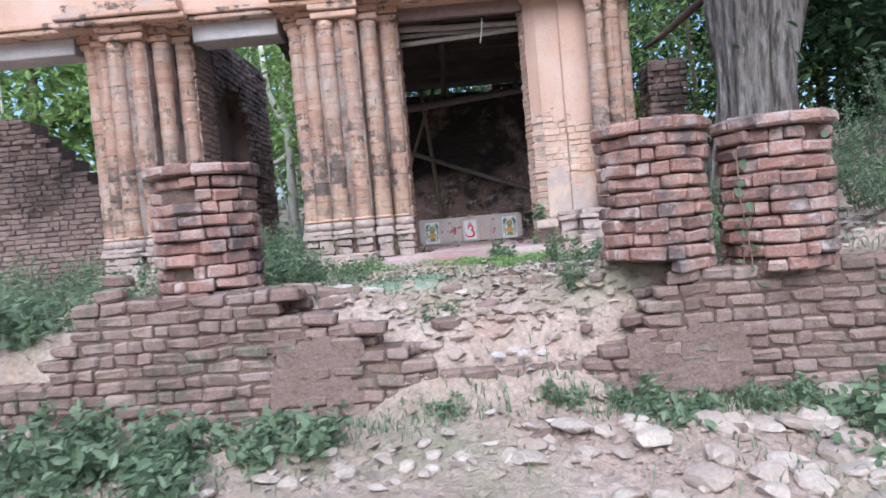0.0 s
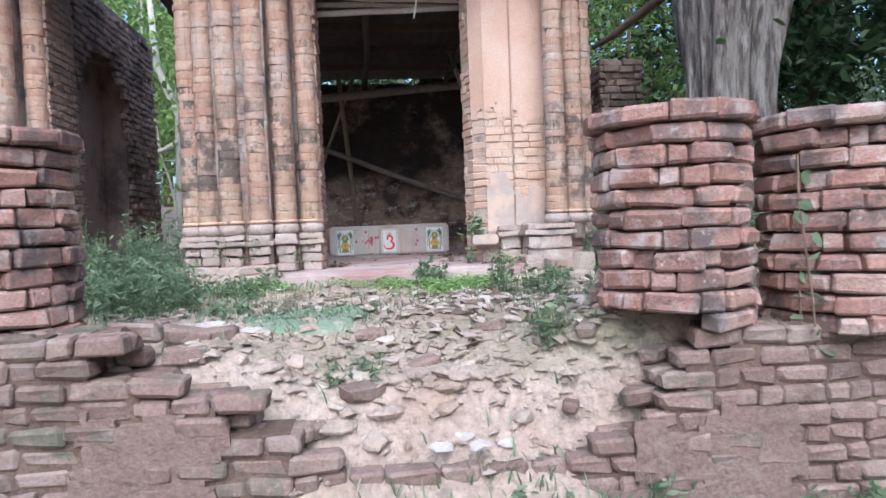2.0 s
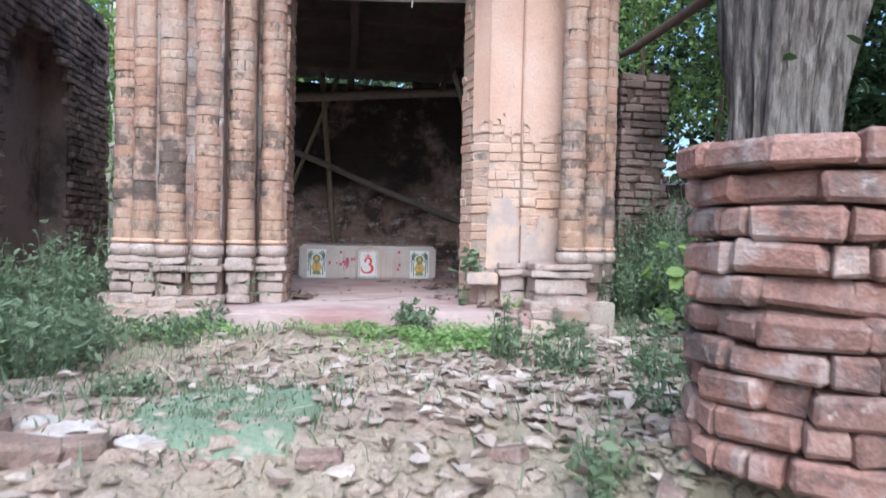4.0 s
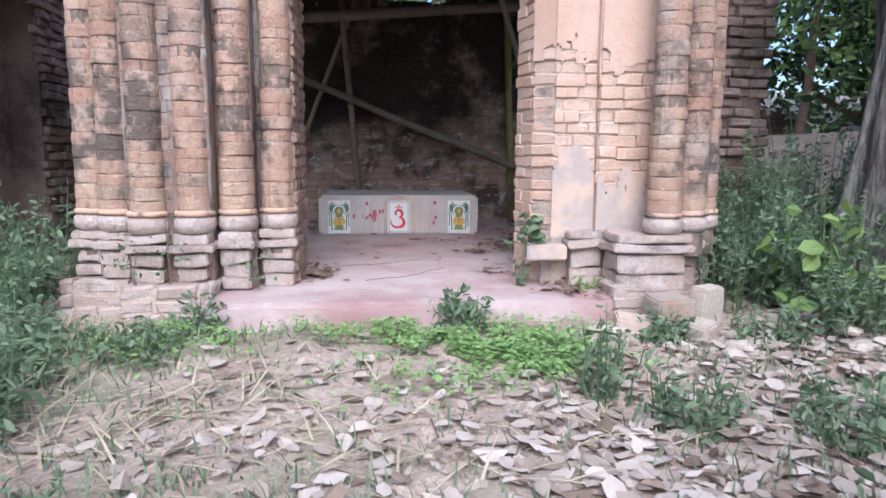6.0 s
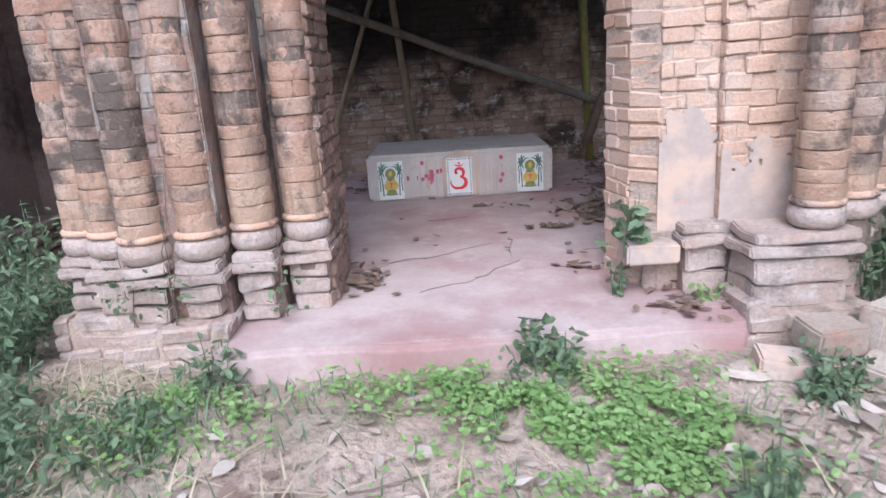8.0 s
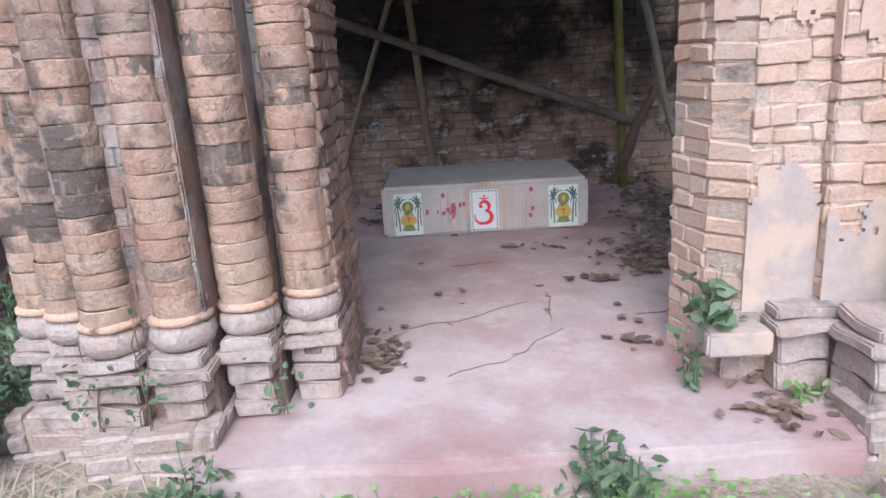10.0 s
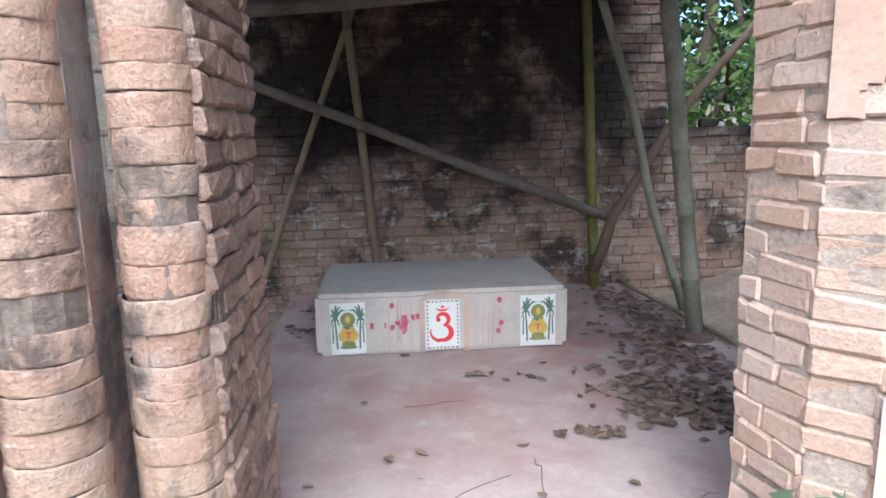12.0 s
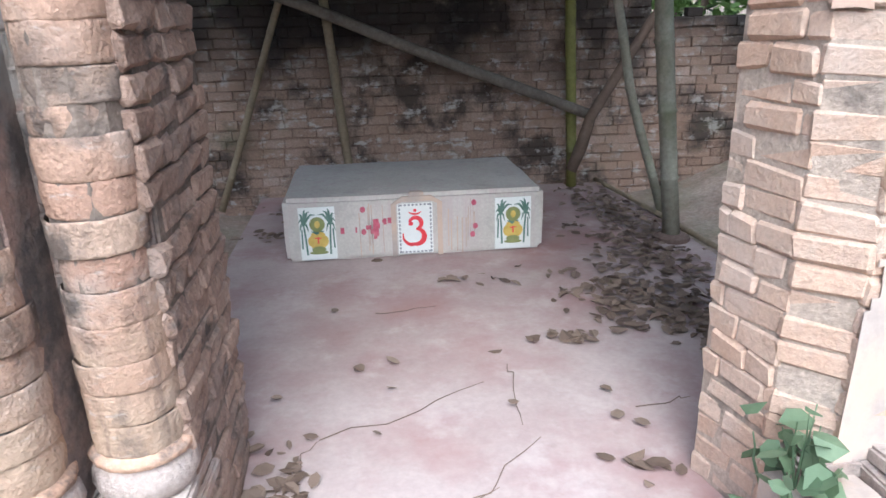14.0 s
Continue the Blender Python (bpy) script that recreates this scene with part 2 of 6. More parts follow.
M_WOOD = surface("grey_timber", [(0, (0.15, 0.125, 0.105)), (1, (0.27, 0.235, 0.2))], 4, 0.4, (30, 0.3), [((0.07, 0.055, 0.045), 3, 0.54, 0.7, 0.7)],
                 stretch=(1, 1, 1), bump=((30, 0.4, 0.01),))
M_DARKWOOD = surface("old_dark_timber", [(0, (0.05, 0.04, 0.035)), (1, (0.11, 0.085, 0.07))], 4, 0.5, (30, 0.3), bump=((30, 0.4, 0.01),))
M_PALEWOOD = surface("weathered_pale_timber", [(0, (0.32, 0.29, 0.27)), (1, (0.5, 0.46, 0.43))], 4, 0.4, (30, 0.3),
                     [((0.15, 0.12, 0.1), 4, 0.56, 0.7, 0.7)], bump=((30, 0.4, 0.01),))
M_BAMBOO = surface("dry_bamboo", [(0, (0.22, 0.17, 0.115)), (1, (0.34, 0.27, 0.185))], 5, 0.4, (30, 0.2), [((0.13, 0.1, 0.06), 4, 0.55, 0.7, 0.6)], rough=0.6, bump=((20, 0.2, 0.006),))
M_GREENBAMBOO = surface("mossy_bamboo", [(0, (0.15, 0.15, 0.045)), (1, (0.27, 0.25, 0.085))], 5, 0.4, (30, 0.2), [((0.09, 0.07, 0.05), 3, 0.5, 0.7, 0.6)], rough=0.6, bump=((20, 0.2, 0.006),))
M_GREYPOLE = surface("grey_pole", [(0, (0.26, 0.24, 0.19)), (1, (0.4, 0.38, 0.31))], 5, 0.4, (30, 0.25), [((0.15, 0.17, 0.09), 3, 0.5, 0.7, 0.6)], bump=((25, 0.3, 0.008),))
M_BARK = surface("grey_bark", [(0, (0.11, 0.09, 0.08)), (0.5, (0.26, 0.23, 0.21)), (1, (0.42, 0.385, 0.36))], 9, 0.0, (40, 0.4),
                 [((0.05, 0.04, 0.035), 15, 0.47, 0.58, 0.75, (1, 1, 0.12)), ((0.44, 0.42, 0.4), 3, 0.54, 0.7, 0.6, (1, 1, 0.3))], stretch=(1, 1, 0.22), bump=((14, 1.0, 0.12), (40, 0.6, 0.02)))
M_TWIG = surface("brown_twig", [(0, (0.13, 0.09, 0.07)), (1, (0.25, 0.18, 0.14))], 9, 0.5, (30, 0.2), bump=())
M_PALEBARK = surface("pale_bark", [(0, (0.32, 0.3, 0.26)), (1, (0.5, 0.48, 0.42))], 6, 0.2, (30, 0.2), bump=((20, 0.4, 0.02),))


def leaf_mat(name, a, b, c, rough=0.5, through=0.35):
    m = surface(name, [(0, a), (0.5, b), (1, c)], 3, 0.75, (30, 0.12), bump=(), rough=rough, spec=0.3)
    bs = m.node_tree.nodes["Principled BSDF"]
    tr, mx = m.node_tree.nodes.new("ShaderNodeBsdfTranslucent"), m.node_tree.nodes.new("ShaderNodeMixShader")
    mx.inputs[0].default_value = through
    L = m.node_tree.links
    L.new(bs.inputs["Base Color"].links[0].from_socket, tr.inputs["Color"])
    L.new(bs.outputs[0], mx.inputs[1])
    L.new(tr.outputs[0], mx.inputs[2])
    L.new(mx.outputs[0], m.node_tree.nodes["Material Output"].inputs["Surface"])
    return m


M_LEAF = leaf_mat("dark_leaf", (0.025, 0.045, 0.018), (0.045, 0.08, 0.03), (0.07, 0.115, 0.045))
M_LIGHTLEAF = leaf_mat("light_leaf", (0.14, 0.22, 0.07), (0.22, 0.32, 0.1), (0.32, 0.43, 0.15))
M_WEED = leaf_mat("weed_leaf", (0.12, 0.175, 0.1), (0.185, 0.25, 0.15), (0.26, 0.33, 0.205), through=0.4)
M_CLOVER = leaf_mat("clover_leaf", (0.2, 0.32, 0.11), (0.29, 0.43, 0.16), (0.38, 0.52, 0.23), through=0.4)
M_DRYLEAF = leaf_mat("dry_leaf", (0.24, 0.18, 0.145), (0.4, 0.33, 0.285), (0.56, 0.49, 0.45), 0.7, 0.1)
M_BROWNLEAF = leaf_mat("brown_leaf", (0.12, 0.08, 0.06), (0.2, 0.14, 0.11), (0.3, 0.22, 0.17), 0.7, 0.1)
M_STRAW = leaf_mat("straw", (0.36, 0.3, 0.2), (0.48, 0.41, 0.29), (0.58, 0.5, 0.37), 0.7, 0.1)
M_MOSS = surface("green_moss", [(0, (0.15, 0.21, 0.145)), (1, (0.22, 0.28, 0.2))], 7, 0.0, (60, 0.3), [((0.4, 0.34, 0.285), 9, 0.5, 0.62, 0.8)], bump=((60, 0.5, 0.01),))
M_WHITE = surface("white_tile", [(0, (0.72, 0.72, 0.7)), (1, (0.8, 0.8, 0.79))], 3, 0.0, (30, 0.04), rough=0.25, spec=0.5, bump=())
M_RED = surface("red_glaze", [(0, (0.62, 0.03, 0.05)), (1, (0.72, 0.06, 0.07))], 9, 0.0, (30, 0.08), rough=0.3, spec=0.5, bump=())
M_VERM = surface("vermilion_smear", [(0, (0.42, 0.07, 0.12)), (1, (0.5, 0.16, 0.2))], 12, 0.2, (30, 0.3), bump=())
M_YELLOW = surface("yellow_glaze", [(0, (0.5, 0.33, 0.06)), (1, (0.66, 0.48, 0.14))], 20, 0.0, (30, 0.1), rough=0.3, spec=0.5, bump=())
M_GREENGLAZE = surface("green_glaze", [(0, (0.06, 0.13, 0.1)), (1, (0.16, 0.24, 0.2))], 20, 0.3, (30, 0.1), rough=0.3, spec=0.5, bump=())
M_OLIVE = surface("olive_glaze", [(0, (0.18, 0.2, 0.07)), (1, (0.28, 0.29, 0.12))], 20, 0.3, (30, 0.1), rough=0.3, spec=0.5, bump=())
M_FRAME = surface("grey_print", [(0, (0.22, 0.22, 0.24)), (1, (0.34, 0.34, 0.36))], 90, 0.0, (90, 0.2), rough=0.3, spec=0.5, bump=())
M_LIME = surface("lime_whitewash", [(0, (0.39, 0.315, 0.28)), (1, (0.46, 0.38, 0.345))], 3, 0.0, (20, 0.12), [((0.36, 0.29, 0.265), 3, 0.5, 0.7, 0.7), ((0.57, 0.42, 0.33), 3.4, 0.47, 0.62, 0.8)], bump=((40, 0.3, 0.006),))
M_ROOF = surface("rusty_sheet", [(0, (0.05, 0.04, 0.038)), (1, (0.1, 0.08, 0.07))], 3, 0.0, (30, 0.2), rough=0.8, bump=())


# ---- mesh helpers ----


def fast_mesh(name, verts, faces, material, smooth=False):
    me = bpy.data.meshes.new(name)
    me.from_pydata([tuple(v) for v in verts] if not isinstance(verts, np.ndarray) else verts.tolist(), [],
                   faces.tolist() if isinstance(faces, np.ndarray) else faces)
    me.materials.append(material)
    if smooth:
        me.polygons.foreach_set("use_smooth", [True] * len(me.polygons))
    me.update()
    return me


def attach(ob, parent):
    """Parents ob so that its own pose stays a pose in the world."""
    ob.parent = parent
    ob.matrix_parent_inverse = parent.matrix_basis.inverted() if parent.parent is None else Matrix()
    return ob


def solid(name, verts, faces, material, parent=None, label="", smooth=False):
    ob = new(name, fast_mesh(name, verts, faces, material, smooth))
    if parent is not None:
        attach(ob, parent)
    if label:
        tagged(ob, label)
    return ob


def part(name, bm, material, parent=None, label="", smooth=False):
    me = bpy.data.meshes.new(name)
    bm.to_mesh(me)
    bm.free()
    me.materials.append(material)
    if smooth:
        me.polygons.foreach_set("use_smooth", [True] * len(me.polygons))
    ob = new(name, me)
    if parent is not None:
        attach(ob, parent)
    if label:
        tagged(ob, label)
    return ob


def base(name, x, y, z, label, category, group="", kind=""):
    ob = new(name)
    ob.empty_display_size = 0.1
    ob.matrix_basis = Matrix.Translation((x, y, z))
    return tagged(ob, label, category, group, kind)


def box_bm(x0, x1, y0, y1, z0, z1, bevel=0.0, cuts=0, rough=0.0, seed=0):
    bm = bmesh.new()
    bmesh.ops.create_cube(bm, size=1, matrix=Matrix.Translation(((x0 + x1) / 2, (y0 + y1) / 2, (z0 + z1) / 2)) @ Matrix.Diagonal((x1 - x0, y1 - y0, z1 - z0, 1)))
    if bevel:
        bmesh.ops.bevel(bm, geom=bm.edges[:], offset=bevel, segments=2, affect="EDGES")
    if cuts:
        bmesh.ops.subdivide_edges(bm, edges=[e for e in bm.edges if e.calc_length() > 0.1], cuts=cuts, use_grid_fill=True)
    if rough:
        off = Vector((seed * 7.1, seed * 3.3, 0))
        for v in bm.verts:
            v.co += noise.noise_vector(v.co * 5 + off) * rough
    return bm


def lathe(profile, cx, cy, n=20, wobble=0.0):
    """Verts and faces of a turned body round an upright axis; profile: (radius, z)."""
    vs, fs = [], []
    for r, z in profile:
        for i in range(n):
            a = 2 * math.pi * i / n
            w = 1 + wobble * noise.noise(Vector((cx * 9 + math.cos(a) * 2, cy * 9 + math.sin(a) * 2, z * 9)))
            vs.append((cx + r * w * math.cos(a), cy + r * w * math.sin(a), z))
    for k in range(len(profile) - 1):
        for i in range(n):
            j = (i + 1) % n
            fs.append((k * n + i, k * n + j, (k + 1) * n + j, (k + 1) * n + i))
    fs.append(tuple(range(n - 1, -1, -1)))
    fs.append(tuple(range((len(profile) - 1) * n, len(profile) * n)))
    return vs, fs


def tube(points, radii, n=10, bumpy=0.0, seed=0):
    """Verts and faces of a limb along points."""
    pts = [Vector(p) for p in points]
    vs, fs = [], []
    for k, p in enumerate(pts):
        d = (pts[min(k + 1, len(pts) - 1)] - pts[max(k - 1, 0)]).normalized()
        u = d.cross(Vector((0.3, 1, 0.17))).normalized()
        w = d.cross(u)
        for i in range(n):
            a = 2 * math.pi * i / n
            q = u * math.cos(a) + w * math.sin(a)
            r = radii[k] * (1 + bumpy * noise.noise(p * 3 + q * 1.5 + Vector((seed, 0, 0))))
            vs.append(tuple(p + q * r))
    for k in range(len(pts) - 1):
        for i in range(n):
            j = (i + 1) % n
            fs.append((k * n + i, k * n + j, (k + 1) * n + j, (k + 1) * n + i))
    fs.append(tuple(range(n - 1, -1, -1)))
    fs.append(tuple(range((len(pts) - 1) * n, len(pts) * n)))
    return vs, fs


def wander(a, b, steps, amount, seed):
    a, b = Vector(a), Vector(b)
    out = []
    for i in range(steps + 1):
        t = i / steps
        out.append(a.lerp(b, t) + noise.noise_vector(Vector((seed * 3.7, t * 3, seed))) * amount * math.sin(math.pi * min(t * 1.2, 1)))
    return out


# ---- bricks ----
def brick_verts(l, d, h, bevel, seed, lump=0.006):
    """A worn brick: each corner cut off to three points; 24 verts."""
    rnd = random.Random(seed)
    vs, idx = [], {}
    for sx in (-1, 1):
        for sy in (-1, 1):
            for sz in (-1, 1):
                b = bevel * rnd.uniform(0.5, 1.8)
                jx, jy, jz = (rnd.uniform(-lump, lump) for _ in range(3))
                c = (sx * l / 2 + jx, sy * d / 2 + jy, sz * h / 2 + jz)
                for ax in range(3):
                    p = [c[0] - sx * b, c[1] - sy * b, c[2] - sz * b]
                    p[ax] = c[ax]
                    idx[(sx, sy, sz, ax)] = len(vs)
                    vs.append(tuple(p))
    fs = []
    g = lambda s, ax: idx[(*s, ax)]
    for ax in range(3):
        o = [a for a in range(3) if a != ax]
        for s in (-1, 1):
            ring = []
            for a, b in ((-1, -1), (1, -1), (1, 1), (-1, 1)):
                k = [0, 0, 0]
                k[ax], k[o[0]], k[o[1]] = s, a, b
                ring.append(g(tuple(k), ax))
            fs.append(tuple(ring))
        for a in (-1, 1):
            for b in (-1, 1):
                k0, k1 = [0, 0, 0], [0, 0, 0]
                k0[o[0]] = k1[o[0]] = a
                k0[o[1]] = k1[o[1]] = b
                k0[ax], k1[ax] = -1, 1
                fs.append((g(tuple(k0), o[0]), g(tuple(k1), o[0]), g(tuple(k1), o[1]), g(tuple(k0), o[1])))
    for sx in (-1, 1):
        for sy in (-1, 1):
            for sz in (-1, 1):
                fs.append(tuple(g((sx, sy, sz), ax) for ax in range(3)))
    return vs, fs


def brick_set(l, d, h, bevel, material, n=6, seed=0, lump=0.006, name="brick"):
    out = []
    for i in range(n):
        vs, fs = brick_verts(l, d, h, bevel, seed * 100 + i, lump)
        me = fast_mesh(name, vs, fs, material)
        bm = bmesh.new()
        bm.from_mesh(me)
        bmesh.ops.recalc_face_normals(bm, faces=bm.faces[:])
        bm.to_mesh(me)
        bm.free()
        out.append(me)
    return out


def lay(parent, laid, most=300, near=(-0.8, 5.0, 2.6), name="brick"):
    """Puts bricks (mesh, pose) on their wall: the nearest ones as parts, the rest joined."""
    laid = sorted(laid, key=lambda q: (q[1].translation - Vector(near)).length)
    for me, m in laid[:most]:
        ob = new(name, me)
        ob.matrix_basis = m
        attach(ob, parent)
    if laid[most:]:
        vs, fs, mats = [], [], laid[-1][0].materials[0]
        for me, m in laid[most:]:
            o = len(vs)
            vs += [tuple(m @ v.co) for v in me.vertices]
            fs += [tuple(i + o for i in p.vertices) for p in me.polygons]
        tagged(solid(name + "work", vs, fs, mats, parent), kind="stuff")


def courses(meshes, at, along, out, width, z0, z1, length, course, keep=None, miss=0.02, sink=0.02, depth=0.1, seed=0, tilt=1.5, gap=0.01):
    """Rows of bricks on an upright face; at: its lower start on the line of the brick fronts."""
    rnd = random.Random(seed)
    at, along, out = Vector((*at, 0)), Vector((*along, 0)).normalized(), Vector((*out, 0)).normalized()
    rot = Matrix((along, -out, Vector((0, 0, 1)))).transposed().to_4x4()
    res, k, z = [], 0, z0
    while z + course * 0.6 < z1:
        u = -length * rnd.uniform(0.1, 0.9) if width > length * 1.3 else 0.0
        while u < width - 0.02:
            w = length * (rnd.choice((0.55, 0.8, 1, 1, 1.1, 1.2)) if width > length else 1)
            a, b = max(u, 0), min(u + w, width)
            u += w
            if b - a < 0.035 or rnd.random() < miss or (keep and not keep((a + b) / 2, z)):
                continue
            p = at + along * ((a + b) / 2) - out * (depth / 2 + rnd.uniform(-0.25, 1) * sink)
            p.z = z + course / 2 + rnd.uniform(-0.004, 0.004)
            m = Matrix.Translation(p) @ rot @ pose(0, 0, 0, rnd.uniform(-tilt, tilt), rnd.uniform(-tilt, tilt), rnd.uniform(-tilt, tilt))
            res.append((rnd.choice(meshes), m @ Matrix.Diagonal(((b - a - gap) / length, 1, rnd.uniform(0.93, 1.05), 1))))
        z += course
        k += 1
    return res


def crust(name, at, along, out, width, z0, z1, cell, keep, thick, material, parent, label="", lump=0.006, seed=0):
    """A coat of plaster on an upright face with broken edges: the cells that keep(u, z) leaves."""
    at, along, out = Vector((*at, 0)), Vector((*along, 0)).normalized(), Vector((*out, 0)).normalized()
    nu, nz = max(1, round(width / cell)), max(1, round((z1 - z0) / cell))
    bm, grid = bmesh.new(), {}

    def vert(i, k):
        if (i, k) not in grid:
            u, z = width * i / nu, z0 + (z1 - z0) * k / nz
            j = noise.noise_vector(Vector((u * 14 + seed, z * 14, seed * 2.0))) * cell * 0.45
            p = at + along * min(max(u + (j.x if 0 < i < nu else 0), 0), width) + out * (noise.noise(Vector((u * 3, z * 3, seed))) * lump)
            p.z = z + j.z
            grid[(i, k)] = bm.verts.new(p)
        return grid[(i, k)]

    for i in range(nu):
        for k in range(nz):
            if keep(width * (i + 0.5) / nu, z0 + (z1 - z0) * (k + 0.5) / nz):
                bm.faces.new((vert(i, k), vert(i + 1, k), vert(i + 1, k + 1), vert(i, k + 1)))
    geom = bmesh.ops.extrude_face_region(bm, geom=bm.faces[:])["geom"]
    for v in geom:
        if isinstance(v, bmesh.types.BMVert):
            v.co += out * thick
    bmesh.ops.recalc_face_normals(bm, faces=bm.faces[:])
    return part(name, bm, material, parent, label)


# ---- leaves ----
def leaf_mesh(name, centres, sizes, material, flat=0.0, narrow=0.45, seed=0, droop=0.0):
    """Many small folded leaves as one mesh. flat: 1 lies on the ground, 0 turns every way."""
    r = np.random.default_rng(seed)
    c = np.asarray(centres, float)
    n = len(c)
    s = (np.ones(n) * sizes if np.isscalar(sizes) else np.asarray(sizes)) * r.uniform(0.6, 1.35, n)
    d = r.normal(size=(n, 3))
    d[:, 2] = d[:, 2] * (1 - flat) - droop
    d /= np.linalg.norm(d, axis=1)[:, None] + 1e-9
    up = r.normal(size=(n, 3)) * (1 - flat * 0.75) + np.array([0, 0, 1.0]) * (0.4 + flat * 2)
    side = np.cross(d, up)
    side /= np.linalg.norm(side, axis=1)[:, None] + 1e-9
    nrm = np.cross(side, d)
    w = s * narrow * r.uniform(0.7, 1.2, n)
    lift = s * r.uniform(-0.05, 0.22, n)
    curl = s * r.uniform(-0.12, 0.2, n)
    rows = [c - d * (s * 0.5)[:, None] + nrm * curl[:, None]]
    for sg in (1, -1):
        for at, wide in ((-0.24, 0.44), (0.16, 0.46)):
            rows.append(c + d * (s * at)[:, None] + side * (sg * w * wide)[:, None] + nrm * (lift * wide * 2)[:, None])
    rows.append(c + d * (s * 0.5)[:, None] + nrm * (curl * 0.8)[:, None])
    verts = np.stack(rows, 1).reshape(-1, 3)
    i = np.arange(n) * 6
    faces = np.concatenate([np.stack([i, i + 1, i + 2, i + 5], 1), np.stack([i, i + 5, i + 4, i + 3], 1)])
    return fast_mesh(name, verts, faces, material)


# ---- ground ----
FLOOR = 1.764


def smooth(a, b, v):
    t = np.clip((v - a) / (b - a), 0, 1)
    return t * t * (3 - 2 * t)


def wall_line(x):
    """How far along y the front of the boundary wall stands."""
    return 3.97 - 0.05 * (x + 1.0)


def level(x, y):
    """Height of the ground."""
    x, y = np.asarray(x, float), np.asarray(y, float)
    low = 0.6 + 0.085 * np.clip(y, -3, 3.6) - 0.05 * smooth(-1, 2.5, x) + 0.05 * smooth(-2, -4, x)
    high = 1.6 + 0.02 * smooth(5, 8, y) + 1.2 * smooth(2.2, 4.6, x) * smooth(4.0, 5.5, y) + 0.15 * smooth(1.4, 2.6, x) - 0.1 * smooth(-3, -5, x)
    high = high + 0.07 * np.exp(-((y - 5.1) / 0.8) ** 2) * smooth(-3.2, -2.2, x) * (1 - smooth(0.4, 1.4, x))
    yw = wall_line(x)
    gap = smooth(-1.75, -1.2, x) * (1 - smooth(-0.25, 0.2, x))
    step = smooth(yw + 0.17, yw + 0.3, y)
    slope = 0.36 * smooth(yw - 0.2, yw + 0.08, y) + 0.42 * smooth(yw + 0.05, yw + 0.4, y) + 0.22 * smooth(yw + 0.25, yw + 1.0, y)
    mixed = step * (1 - gap) + slope * gap
    z = low + (high - low) * mixed + 0.24 * np.exp(-((x - 0.36) / 0.45) ** 2 - ((y - 4.28) / 0.3) ** 2)
    far = np.hypot(x + 1, y - 5)
    return z + 3.0 * smooth(14, 40, far)


def bumps(x, y):
    out = np.empty(len(x))
    for i, (a, b) in enumerate(zip(x, y)):
        v = Vector((a, b, 0))
        out[i] = 0.045 * noise.noise(v * 1.7) + 0.03 * noise.noise(v * 3.4 + Vector((5, 3, 1))) + 0.026 * noise.noise(v * 6.0) + 0.014 * noise.noise(v * 17.0)
    return out


def ground_z(x, y):
    return float(level(x, y)) + float(bumps([x], [y])[0])


def ground_many(x, y):
    return level(x, y) + bumps(x, y)


def make_ground():
    xs = np.concatenate([-np.geomspace(400, 5.2, 26), np.arange(-5.0, 4.6, 0.06), np.geomspace(4.7, 400, 26)])
    ys = np.concatenate([-np.geomspace(400, 1.2, 26), np.arange(-1.0, 9.6, 0.06), np.geomspace(9.7, 400, 30)])
    X, Y = np.meshgrid(xs, ys)
    x, y = X.ravel(), Y.ravel()
    z = ground_many(x, y)
    inside = (x > -2.7) & (x < 2.0) & (y > 8.0) & (y < 13.4)
    z = np.where(inside, np.minimum(z, FLOOR - 0.12), z)
    nx, ny = len(xs), len(ys)
    i = (np.arange(ny - 1)[:, None] * nx + np.arange(nx - 1)[None, :]).ravel()
    faces = np.stack([i, i + 1, i + nx + 1, i + nx], 1)
    ob = new("ground", fast_mesh("ground", np.stack([x, y, z], 1), faces, M_DIRT, True))
    tagged(ob, "dry trodden earth with moss, rubble and leaf litter", "ground", kind="structure")


make_ground()

# ---- boundary wall with its breach ----
COURSE = 0.09
B_WALL = brick_set(0.2, 0.11, 0.082, 0.014, M_WALLBRICK, 10, 1, 0.008)
B_DRUM = brick_set(0.25, 0.11, 0.077, 0.012, M_DRUM, 12, 2, 0.008)
B_CAP = brick_set(0.25, 0.12, 0.078, 0.012, M_DRUM, 4, 3)
B_PIER = brick_set(0.2, 0.1, 0.08, 0.008, M_PALE, 12, 4, 0.007)
B_JAMB = brick_set(0.2, 0.1, 0.079, 0.011, M_JAMB, 12, 5, 0.008)
B_REVEAL = brick_set(0.2, 0.1, 0.08, 0.01, M_PALE, 12, 9, 0.006)
B_CORE = brick_set(0.172, 0.08, 0.078, 0.004, M_CORE, 8, 6, 0.006)
B_FOOT = brick_set(0.26, 0.1, 0.084, 0.012, M_FOOT, 5, 8, 0.008)
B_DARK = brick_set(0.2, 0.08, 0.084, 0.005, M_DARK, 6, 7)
B_RUIN = brick_set(0.2, 0.08, 0.08, 0.01, M_RUIN, 8, 10, 0.008)


def wall_top(x):
    """Broken top of the boundary wall."""
    if x < -3.3:
        return 1.3 + 0.75 * (x + 3.9) / 0.6 if x > -3.9 else 1.3
    if x < -2.3:
        return 1.86
    for edge, top in ((-2.05, 1.8), (-1.82, 1.68), (-1.55, 1.55), (-1.25, 1.42), (-1.05, 1.3)):
        if x < edge:
            return top
    if x < 0.0:
        return 1.16
    if x < 0.14:
        return 1.32
    if x < 0.3:
        return 1.5
    if x < 0.46:
        return 1.66
    return 1.74


